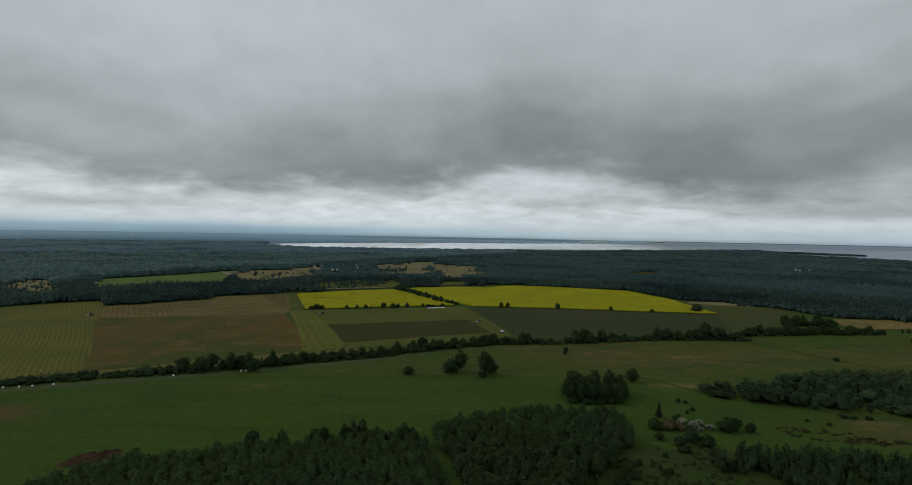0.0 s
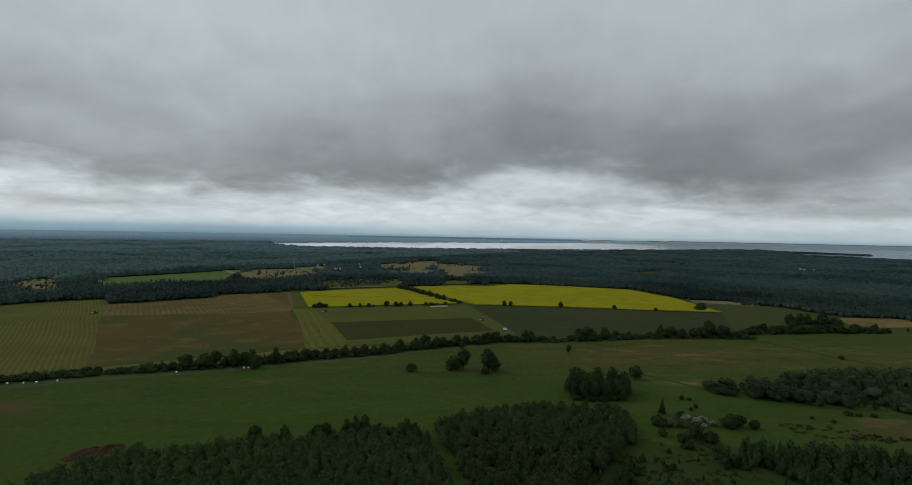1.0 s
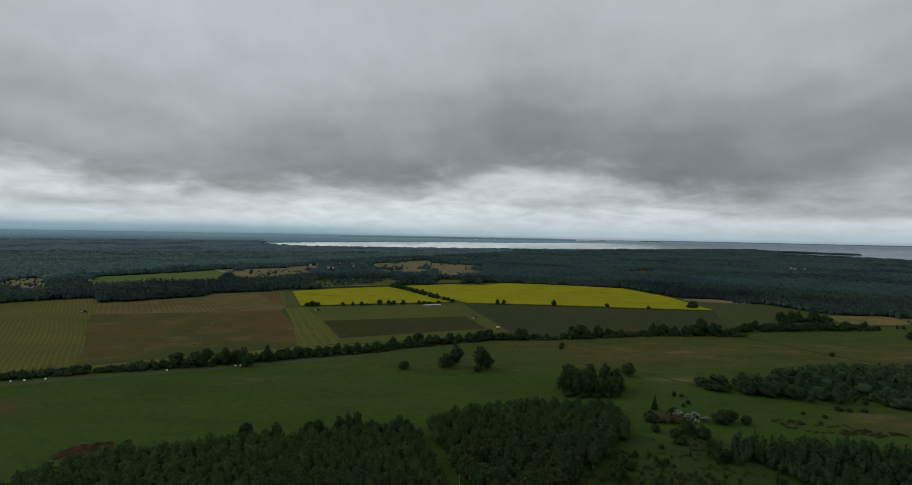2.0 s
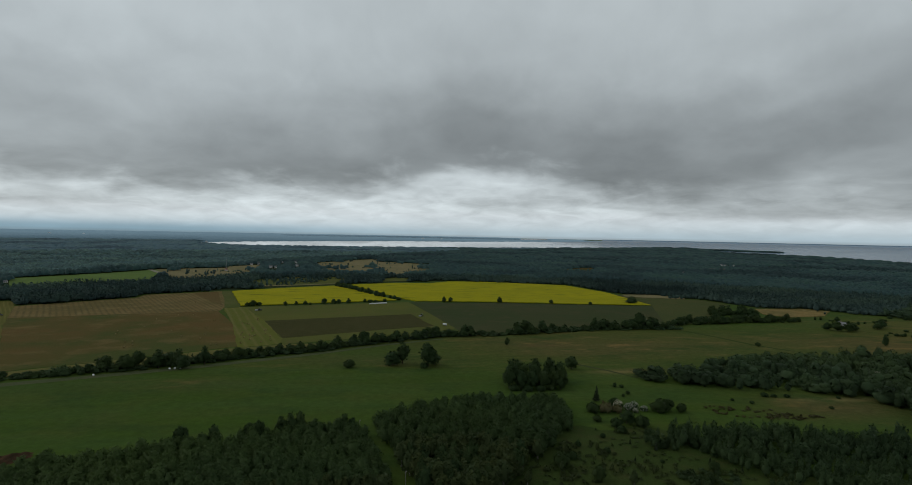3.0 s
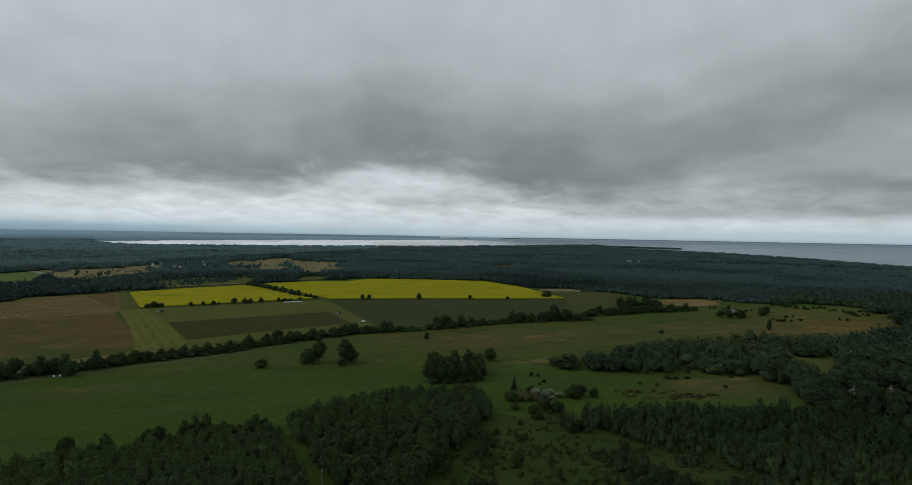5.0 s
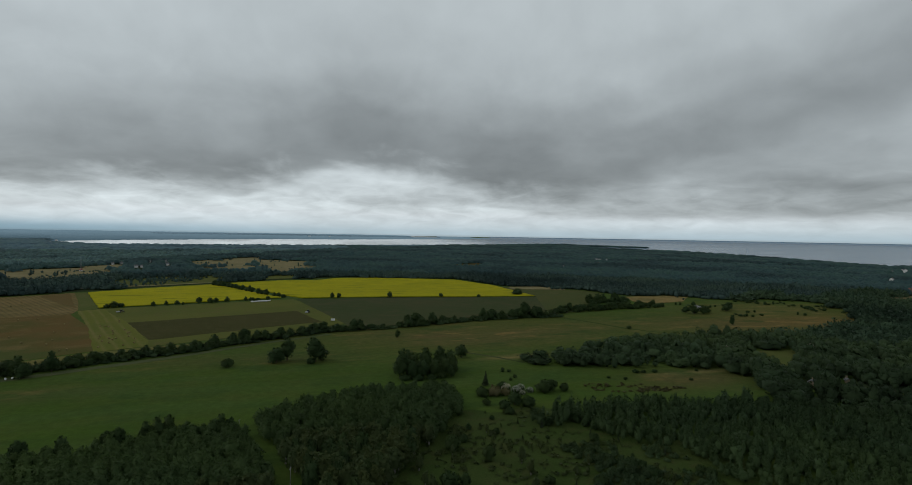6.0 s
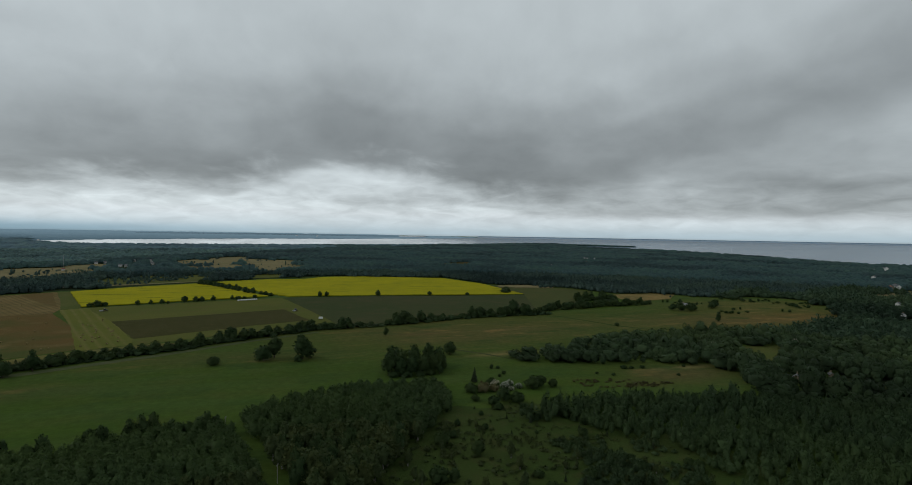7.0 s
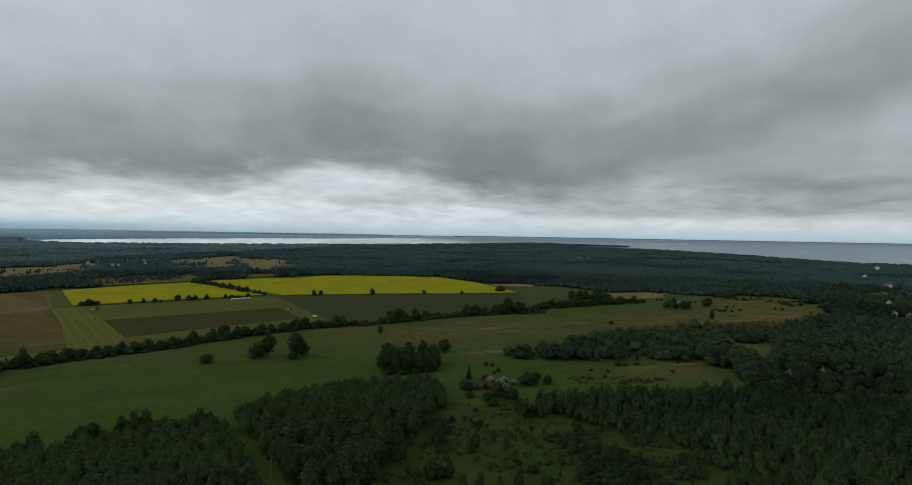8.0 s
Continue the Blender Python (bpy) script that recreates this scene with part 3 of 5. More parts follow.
az = np.linspace(-19.5, 21.2, 164)
polar_sheet("bay_water", az, shore(az), np.maximum(np.interp(az, PE_AZ, PE_R), shore(az) + 1), 24, 0.4, M["water"],
            "pale calm water of a wide bay", "water")
az = np.linspace(21.2, 75, 216)
polar_sheet("sea_water", az, shore(az), np.full(216, 21000.0), 50, 0.4, M["water"], "grey open sea reaching the skyline", "water", 1.8)
az = np.linspace(29.5, 37.4, 40)
SPIT_AZ, SPIT_R = [29.5, 32, 35, 37.4], [5000, 4760, 4700, 4650]
SPIT = np.interp(az, SPIT_AZ, SPIT_R)
polar_sheet("spit", az, SPIT, SPIT + 330 - 60 * np.abs(az - 32.5), 6, 1.5, M["wood_floor"], "low wooded spit lying before the open sea", "headland")
az = np.linspace(-12, 16, 60)
strait = polar_sheet("far_water", az, np.full(60, 10800.0), np.full(60, 15500.0) - np.abs(az - 2) * 150, 6, 12.0, M["water"],
            "thin strip of pale water beyond the peninsula", "water")
strait.data.normals_split_custom_set_from_vertices([(0.0, 0.0, 1.0)] * len(strait.data.vertices))

# backdrop sheet whose haze is its own blue glow
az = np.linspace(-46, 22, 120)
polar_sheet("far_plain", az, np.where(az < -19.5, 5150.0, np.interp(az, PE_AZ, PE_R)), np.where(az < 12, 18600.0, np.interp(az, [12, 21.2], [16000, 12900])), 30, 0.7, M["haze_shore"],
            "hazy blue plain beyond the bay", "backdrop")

# ---- fields ----
RAPE_L = [(-250, 851), (-196, 895), (-110, 948), (-80, 906), (-1, 754), (-65, 733), (-191, 688)]
RAPE_R = [(-81, 973), (-3, 1010), (58, 1010), (100, 1052), (168, 1053), (315, 993), (348, 875), (350, 716), (250, 724), (151, 739),
          (63, 745), (27, 746), (3, 780)]
field("rapeseed_field", RAPE_L, 1.2, M["rape"], "yellow rapeseed in bloom beside a hedge", step=5, wobble=0.9)
field("rapeseed_field", RAPE_R, 1.2, M["rape"], "wide yellow rapeseed in bloom with tractor lines", step=5, wobble=0.9)
field("hay_field", [(-601, 590), (-554, 655), (-535, 684), (-478, 728), (-444, 680), (-366, 546), (-298, 441), (-256, 370), (-278, 356), (-295, 349), (-345, 331)],
      0.12, M["hay"], "mown hay field with pale curved rows")
field("stubble_field", [(-444, 680), (-350, 768), (-353, 803), (-306, 830), (-267, 857), (-228, 745), (-207, 678), (-204, 646), (-396, 592)], 0.10, M["stubble"],
      "tan stubble in close rows along the wood")
field("cut_field", [(-396, 592), (-204, 646), (-166, 568), (-127, 452), (-174, 422), (-211, 398), (-258, 373), (-298, 441)], 0.10, M["brown"],
      "reddish brown cut field with green stains")
field("cut_wedge", [(-296, 826), (-269, 848), (-232, 742), (-214, 694), (-248, 744)], 0.14, M["fallow"], "brown wedge of cut ground beside the stubble")
field("grass_strip", [(-267, 857), (-254, 859), (-187, 683), (-206, 672), (-228, 745)], 0.15, M["green"], "green grass wedge beside the rapeseed")
field("windrow_field", [(-206, 670), (-185, 683), (-137, 579), (-99, 483), (-95, 461), (-115, 452), (-126, 447), (-166, 568)], 0.13, M["rows"],
      "olive grass with pale raked hay rows")
field("grass_border", [(-185, 683), (-108, 704), (15, 738), (43, 623), (62, 541), (51, 525), (-11, 496), (-94, 459), (-99, 483), (-137, 579)], 0.10,
      M["border"], "olive grass round the ploughed plot")
field("ploughed_plot", [(-137, 579), (-27, 614), (16, 628), (38, 548), (-12, 528), (-99, 486)], 0.18, M["dark"], "dark brown ploughed plot")
field("young_crop_field", [(18, 736), (62, 733), (150, 733), (248, 718), (349, 710), (293, 564), (241, 535), (118, 510), (64, 507)], 0.14, M["young"],
      "dull brown green young crop below the rapeseed")
field("pasture", [(349, 710), (354, 853), (402, 811), (464, 781), (474, 726), (409, 665), (352, 570), (293, 564)], 0.12, M["dull_grass"],
      "dull green pasture by the wood")
CLEARINGS = [
    ("bright_field", [(-689, 1039), (-607, 1163), (-542, 1309), (-500, 1242), (-422, 968), (-536, 875), (-575, 868)], "bright", "bright green field framed by woods"),
    ("dry_field", [(-554, 1305), (-423, 1385), (-372, 1446), (-316, 1201), (-357, 1090), (-411, 1048)], "tan", "pale dry grass field between woods"),
    ("dry_field", [(-258, 1615), (-163, 1812), (-43, 1747), (101, 1639), (73, 1290), (-4, 1232), (-128, 1275), (-207, 1338)], "tan", "pale dry grass field dotted with bushes"),
    ("dry_field", [(-766, 905), (-786, 992), (-754, 999), (-605, 832), (-613, 785)], "tan", "small dry clearing dotted with bushes"),
    ("glade", [(-248, 1031), (-223, 1129), (-148, 1117), (-139, 1006), (-202, 972)], "border", "dull green glade behind the rapeseed"),
    ("fallow_field", [(483, 686), (551, 688), (577, 666), (532, 622), (478, 612), (460, 636)], "rust", "rusty orange fallow strip"),
    ("clearing", [(352, 337), (392, 332), (352, 290), (322, 284), (332, 312)], "green", "green clearing among dark trees"),
    ("garden_lawn", [(315, 243), (350, 236), (345, 220), (310, 230)], "green", "green lawn among the trees"),
    ("glade", [(-280, 1016), (-268, 1075), (-200, 1088), (-126, 1037), (-119, 980), (-174, 950), (-237, 952)], "green", "green glade with scattered trees behind the rapeseed"),
    ("dry_field", [(-182, 1805), (-79, 1918), (-60, 1776), (-140, 1560)], "tan", "narrow strip of dry grass in the forest"),
    ("glade", [(-169, 1098), (-117, 1167), (-94, 1000), (-132, 985)], "border", "small dull green glade behind the rapeseed"),
    ("glade", [(-41, 1154), (23, 1230), (18, 1060), (-28, 1045)], "border", "narrow dull green glade in the wood"),
    ("dry_field", [(-437, 1427), (-390, 1517), (-350, 1453), (-345, 1220)], "tan", "dry grass corner by the farm"),
    ("track", [(-345, 896), (-264, 921), (-188, 945), (-112, 985), (-108, 993), (-190, 958), (-266, 934), (-345, 908)], "tan", "pale farm track along the forest edge"),
    ("gravel_track", [(-314, 898), (-285, 905), (-252, 925), (-241, 917), (-244, 935), (-264, 944), (-291, 930), (-316, 914)], "gravel", "pale gravel track behind the rapeseed"),
    ("gravel_track", [(-566, 1290), (-553, 1287), (-472, 1166), (-483, 1164)], "gravel", "pale gravel road beside the bright field"),
    ("felled_plot", [(455, 1486), (579, 1564), (518, 1380), (394, 1315)], "brown", "brown felled plot deep in the forest"),
    ("dry_strip", [(365, 847), (410, 847), (452, 818), (441, 788), (399, 802), (357, 816)], "tan", "pale strip of dry grass by the rapeseed tip"),
    ("dry_strip", [(860, 600), (950, 604), (1060, 640), (1000, 560), (930, 525), (835, 540)], "tan", "pale strip of dry grass by the village"),
]
field("farm_track", [(-345, 296), (-282, 318), (-206, 350), (-130, 383), (-65, 417), (-10, 453), (42, 480), (42, 484), (-10, 459), (-65, 425), (-130, 392), (-206, 359), (-282, 327), (-345, 305)],
      0.05, M["track"], "pale grassy farm track along the hedge", "track", 12, 0.5)
field("field_margin", [(-335, 325), (-282, 345), (-235, 365), (-183, 386), (-130, 412), (-99, 430), (-65, 446), (-65, 462), (-95, 458), (-130, 444), (-178, 416), (-215, 394), (-262, 366), (-300, 346), (-345, 330)],
      0.16, M["margin"], "straw-coloured grass margin along the hedge", "field margin", 10, 0.8)
field("ditch", [(289, 520), (302, 492), (317, 449), (335, 425), (338, 426), (320, 451), (305, 494), (293, 521)], 0.04, M["rough"], "dark grassy ditch across the meadow", "ditch", 8, 0.6)
for i, (nm, poly, mt, lab) in enumerate(CLEARINGS):
    field(nm, poly, 0.22 + 0.03 * i, M[mt], lab)
# low dark slabs stand for the shadow line under the rapeseed edge
field("grass_bank", [(-192, 687), (-65, 732), (-1, 753), (0, 750), (-64, 729), (-191, 684)], 0.5, M["rough"], "dark grassy bank along the rapeseed", "bank", 6, 0.4)
field("grass_bank", [(26, 745), (63, 744), (151, 738), (250, 723), (350, 715), (350, 711), (250, 719), (151, 734), (63, 740), (25, 741)], 0.5, M["rough"],
      "long dark grassy bank below the wide rapeseed", "bank", 6, 0.4)
field("ditch", [(128, 391), (136, 384), (151, 366), (163, 347), (161, 346), (149, 364), (134, 382), (126, 389)], 0.04, M["young"], "narrow dark ditch between lone tree and wood", "ditch", 6, 0.5)
HEATH = [(84, 262), (100, 254), (128, 256), (150, 240), (168, 215), (184, 190), (176, 150), (140, 105), (18, 130), (30, 190), (48, 214), (74, 240)]
field("rough_heath", HEATH, 0.05, M["rough"], "rough dark green heath with scrub between woods", "heath", 4, 3.5)


# ---- trees ----
def ico(sub):
    bm = bmesh.new()
    bmesh.ops.create_icosphere(bm, subdivisions=sub, radius=1.0)
    v = np.array([q.co for q in bm.verts])
    f = np.array([[q.index for q in t.verts] for t in bm.faces])
    bm.free()
    return v, f


ICO1 = ico(1)


def leaf_sprays(rng, lobes, n, size, upright=0.7):
    """Small leaf sprays over the lobes of a crown, one pointed triangle each, mostly standing upright."""
    lb = np.array(lobes)
    w = lb[:, 3] * lb[:, 4] + lb[:, 4] * lb[:, 5] + lb[:, 3] * lb[:, 5]
    lb = lb[rng.choice(len(lobes), n, p=w / w.sum())]
    d = rng.normal(size=(n, 3))
    d[:, 2] += 0.3
    d /= np.linalg.norm(d, axis=1)[:, None]
    c = lb[:, :3] + d * lb[:, 3:] * rng.uniform(0.7, 1.1, n)[:, None]
    axis = d * 0.5 + rng.normal(scale=0.45, size=(n, 3)) + np.array([0, 0, upright])
    axis /= np.linalg.norm(axis, axis=1)[:, None]
    side = np.cross(axis, d + rng.normal(scale=0.5, size=(n, 3)))
    side /= np.linalg.norm(side, axis=1)[:, None] + 1e-6
    s = (size * rng.uniform(0.55, 1.45, n))[:, None]
    q = np.stack([c + axis * s, c - axis * s * 0.45 + side * s * 0.62, c - axis * s * 0.45 - side * s * 0.62], 1)
    return q.reshape(-1, 3), np.arange(n * 3).reshape(n, 3)


def crown_arrays(rng, lobes, n, size, core=0.8, ball=ICO1, hearts=99, upright=0.7):
    """A crown: rough hearts inside its largest lobes, and leaf sprays over all of them."""
    vs, fs, k = [], [], 0
    for l in sorted(lobes, key=lambda q: -q[3] * q[5])[:hearts]:
        v = ball[0] * (1 + rng.uniform(-0.22, 0.22, len(ball[0])))[:, None] * np.array(l[3:]) * core + np.array(l[:3])
        vs.append(v)
        fs.append(ball[1] + k)
        k += len(v)
    if n:
        v, f = leaf_sprays(rng, lobes, n, size, upright)
        vs.append(v)
        fs.append(f + k)
    return np.concatenate(vs), np.concatenate(fs)


def limb(bm, a, b, ra, rb, sides=6):
    a, b = Vector(a), Vector(b)
    q = (b - a).to_track_quat("Z", "Y")
    rings = []
    for p, r in ((a, ra), (a.lerp(b, 0.55), ra * 0.45 + rb * 0.55), (b, rb)):
        rings.append([bm.verts.new(p + q @ Vector((math.cos(i * 2 * math.pi / sides) * r, math.sin(i * 2 * math.pi / sides) * r, 0))) for i in range(sides)])
    for u, v in zip(rings, rings[1:]):
        for i in range(sides):
            bm.faces.new((u[i], u[(i + 1) % sides], v[(i + 1) % sides], v[i]))
    bm.faces.new(rings[-1])


def trunk_mesh(name, rng, height, radius, lobes, mat):
    bm = bmesh.new()
    limb(bm, (0, 0, -0.15), (rng.uniform(-.2, .2), rng.uniform(-.2, .2), height * 0.72), radius, radius * 0.35)
    for l in lobes[:5]:
        z = height * rng.uniform(0.22, 0.5)
        limb(bm, (0, 0, z), (l[0] * 0.8, l[1] * 0.8, max(l[2], z + 0.4)), radius * 0.4, radius * 0.12, 5)
    return bm_mesh(name, bm, mat)


def broad_lobes(rng, h, w, base=0.16):
    """Lobes of a round broadleaf crown of height h and width w."""
    lobes = []
    n = rng.integers(6, 9)
    for i in range(n):
        a = 2 * math.pi * i / n + rng.uniform(-.4, .4)
        d = w * rng.uniform(0.20, 0.30)
        z = h * rng.uniform(base + 0.10, 0.60)
        r = w * rng.uniform(0.19, 0.27)
        lobes.append((math.cos(a) * d, math.sin(a) * d, z, r, r, r * rng.uniform(0.8, 1.15) * min(1.3, h / w)))
    lobes.append((rng.uniform(-.05, .05) * w, rng.uniform(-.05, .05) * w, h * 0.74, w * 0.27, w * 0.27, h * 0.25))
    lobes.append((0, 0, h * 0.38, w * 0.36, w * 0.36, h * 0.33))
    return lobes


def slim_lobes(rng, h, w):
    """A slender young birch or aspen: narrow stacked lobes to a point."""
    lobes = [(0, 0, h * 0.5, w * 0.40, w * 0.40, h * 0.42)]
    for t, k in ((0.24, 0.80), (0.40, 1.0), (0.57, 0.88), (0.73, 0.66), (0.87, 0.40)):
        r = w * 0.46 * k
        lobes.append((rng.uniform(-.18, .18) * w, rng.uniform(-.18, .18) * w, h * t, r, r, h * 0.16))
    return lobes


def bush_lobes(rng, h, w):
    lobes = [(0, 0, h * 0.45, w * 0.34, w * 0.34, h * 0.5)]
    for i in range(5):
        a = i * 1.257 + rng.uniform(-.4, .4)
        lobes.append((math.cos(a) * w * 0.27, math.sin(a) * w * 0.27, h * rng.uniform(0.3, 0.45), w * 0.23, w * 0.23, h * rng.uniform(0.3, 0.42)))
    return lobes


def spruce_lobes(rng, h, w):
    return [(0, 0, h * t, w * 0.5 * (1.03 - t), w * 0.5 * (1.03 - t), h * 0.10) for t in (0.14, 0.28, 0.42, 0.56, 0.70, 0.83, 0.93)]


KINDS = {
    "broad": (broad_lobes, "leaf", "bark", 10.0, 9.0, 640, 0.62, "broadleaf tree with a dense dark green crown", "tree"),
    "tall": (broad_lobes, "leaf", "bark", 14.0, 8.5, 700, 0.66, "tall broadleaf tree with a dark green crown", "tree"),
    "slim": (slim_lobes, "young_leaf", "birch", 9.0, 4.0, 460, 0.42, "slender young birch with dull green leaves", "tree"),
    "bush": (bush_lobes, "leaf", "bark", 4.0, 5.5, 440, 0.38, "low rounded dark green bush", "bush"),
    "spruce": (spruce_lobes, "needle", "bark", 9.0, 4.2, 520, 0.42, "dark conical spruce", "tree"),
    "blossom": (bush_lobes, "blossom", "bark", 3.5, 5.0, 420, 0.24, "shrub covered in pale blossom", "bush"),
    "ochre": (bush_lobes, "ochre_leaf", "bark", 3.5, 5.0, 420, 0.34, "shrub with dull ochre leaves", "bush"),
}
VARIANTS = {}


def variant(kind, i):
    """Crown and trunk meshes of one of three trees of a kind, made once."""
    key = (kind, i)
    if key not in VARIANTS:
        lob, leaf, bark, h, w, n, size, _, _ = KINDS[kind]
        rng = np.random.default_rng(sum(map(ord, kind)) * 7 + i)
        lobes = lob(rng, h, w)
        v, f = crown_arrays(rng, lobes, n, size, 0.74, hearts=1 if kind == "slim" else 99, upright=-0.5 if kind == "spruce" else 0.6)
        v[:, 2] = np.maximum(v[:, 2], 0.05)
        mats, index = [M[leaf]], None
        if kind == "blossom":
            mats, index = [M["leaf"], M[leaf]], (np.arange(len(f)) >= 20 * len(lobes)).astype(np.int32)
        VARIANTS[key] = (mesh_from(kind + "_crown", v, f, mats, False, index, soft_normals(v, h, w) if kind in ("slim", "broad", "tall", "bush", "ochre") else None), trunk_mesh(kind + "_trunk", rng, h, 0.03 * h, lobes, M[bark]), h, w)
    return VARIANTS[key]


tree_rng = random.Random(11)


def tree(kind, x, y, h, w, label="", group="", name=""):
    crown, trunk, h0, w0 = variant(kind, tree_rng.randrange(3))
    lab, cat = KINDS[kind][7:]
    e = new(name or {"slim": "birch", "spruce": "spruce", "blossom": "flowering_shrub"}.get(kind, "bush" if cat == "bush" else "tree"))
    e.empty_display_size = 0.5
    e.matrix_world = pose(x, y, 0, 0, 0, tree_rng.uniform(0, 360)) @ Matrix.Diagonal((w / w0, w / w0, h / h0, 1))
    for nm, me in (("trunk", trunk), ("crown", crown)):
        ob = new(nm, me)
        ob.parent = e
    return tagged(e, label or lab, cat, group)
WOOD_W = [(-160, 190), (-154, 204), (-148, 217), (-129, 226), (-109, 234), (-86, 243), (-61, 250), (-43, 256), (-32, 258), (-21, 260), (-14, 257), (0, 198), (8, 150), (-60, 130)]
WOOD_E = [(-10, 266), (-2, 275), (8, 282), (25, 291), (44, 297), (64, 301), (77, 302), (92, 293), (88, 266), (85, 253), (73, 236), (52, 212), (40, 196), (30, 178), (18, 160), (12, 187), (7, 206), (-1, 232)]


# meadow trees and the grove
tree("bush", -32, 381, 6.0, 8.6, "rounded dark bush alone on the meadow")
tree("broad", -2, 386, 10.5, 12.5, "broad low tree beside a taller one on the meadow")
tree("tall", 5, 391, 15.5, 11.0, "tall dark tree on the open meadow")
tree("tall", 23, 383, 17.0, 13.5, "large dark tree with a split crown on the meadow")
tree("broad", 28, 386, 9.5, 11.0, "dark bush at the foot of a large tree")
tree("bush", 20, 377, 5.0, 6.0, "dark bush at the foot of a large tree")
tree("broad", 94, 452, 7.0, 5.0, "small lone tree near the hedge")
tree("broad", 124, 371, 9.6, 10.5, "round lone tree with a short trunk on the meadow")
for x, y, h, w in ((70, 327, 14, 10), (77, 325, 12, 9), (84, 324, 12, 9), (91, 325, 12, 9), (98, 327, 12, 9), (104, 332, 12, 9), (74, 336, 16, 11),
                   (82, 338, 13, 10), (90, 340, 13, 10), (99, 340, 16, 9), (106, 341, 13, 9), (80, 349, 13, 10), (92, 352, 13, 10), (102, 351, 13, 10),
                   (101, 322, 8, 6), (72, 322, 4, 7), (80, 320, 4, 7), (88, 320, 4, 7), (95, 322, 4.5, 7), (107, 335, 5, 7)):
    tree("bush" if h < 6 else "broad" if h < 14 else "tall", x, y, h, w, "", "trees of the meadow grove")
for x, y, h, w in ((137, 326, 3.4, 2.6), (141, 325, 2.0, 3.0), (134, 306, 2.2, 2.4), (139, 311, 2.4, 3), (110, 292, 2.4, 3.0), (125, 296, 3.2, 3.4)):
    tree("bush", x, y, h, w, "small bush in the rough grass")
tree("spruce", 115, 299, 8.5, 4.6, "dark pointed spruce beside pale shrubs")
for x, y, h, w in ((113, 280, 6.0, 8.5), (119, 279, 4.5, 6.0)):
    tree("ochre", x, y, h, w)
for x, y, h, w in ((122, 285, 5.2, 6.5), (127, 282, 4.2, 6.0), (131, 285, 4.2, 5.6), (135, 281, 3.2, 5.0), (129, 278, 2.4, 4.0)):
    tree("blossom", x, y, h, w)
for x, y, h, w in ((106, 280, 5.5, 8.0), (121, 289, 5, 6), (142, 279, 7.5, 10.5), (148, 281, 6.5, 8.0), (155, 278, 5.5, 6.0), (117, 262, 7, 9),
                   (110, 258, 5, 7), (123, 258, 6, 8), (103, 266, 3.5, 5)):
    tree("bush" if h < 6.5 else "broad", x, y, h, w, "dense dark green bush by the scrub")
for x, y, h, w in ((204, 290, 2, 3), (221, 303, 2.6, 5), (226, 302, 2.0, 4), (234, 301, 2.2, 4), (264, 297, 1.8, 3), (196, 296, 1.6, 2.6), (244, 279, 1.6, 3)):
    tree("bush", x, y, h, w, "small bush on the pale slope")
for x, y, h, w in ((309, 320, 8.5, 7.5), (316, 324, 9.0, 8.0), (323, 325, 8.0, 6.5), (389, 316, 9.5, 8.0), (396, 318, 8.5, 7.0)):
    tree("blossom", x, y, h, w, "tall shrub in pale blossom above the dark wood", "", "flowering_tree")
tree("bush", 318, 446, 4.2, 5.0, "dark bush alone in the dry meadow")
tree("broad", 441, 445, 10.5, 5.5, "lone narrow tree on the orange meadow")

# trees along the rapeseed
for x, y, h, w in ((-178, 692, 7.5, 10), (-171, 694, 5.5, 8), (-184, 690, 5.0, 7), (-139, 694, 6, 6), (-127, 699, 6, 5), (-116, 702, 6, 7), (-110, 704, 4, 4), (-94, 711, 8, 8),
                   (-82, 715, 7, 9), (-76, 716, 6.5, 8), (-64, 722, 7, 7), (-43, 728, 6, 6), (-36, 730, 5, 8), (-29, 732, 4, 7), (-17, 738, 5.5, 6)):
    tree("broad" if h > 5.6 else "bush", x, y, h, w, "dark round tree on the rapeseed edge", "trees along the rapeseed")
for x, y, h, w in ((-92, 925, 9, 12), (-86, 914, 9, 10), (-78, 902, 8, 9), (-66, 877, 8, 9), (-55, 853, 9, 8), (-44, 836, 10, 9), (-40, 825, 8, 8), (-31, 804, 9, 9),
                   (-26, 795, 7, 8), (-20, 786, 9, 9), (-10, 773, 6, 7), (-4, 768, 6, 8), (2, 760, 5, 8), (-60, 864, 6, 8), (-49, 843, 6, 7), (-72, 890, 7, 9),
                   (-102, 940, 9, 12), (-98, 932, 8, 10)):
    tree("broad" if h > 5.6 else "bush", x, y, h, w, "dark tree in the row between two rapeseed fields", "trees between the rapeseed fields")
for x, y, h, w in ((64, 740, 8, 7), (73, 741, 7, 6.5), (140, 733, 9, 8.5), (212, 728, 6, 7), (265, 721, 4.5, 6), (330, 735, 6, 16), (337, 745, 7, 15), (345, 765, 7, 14)):
    tree("broad" if h > 5.6 else "bush", x, y, h, w, "dark tree beside the rapeseed", "trees along the rapeseed")

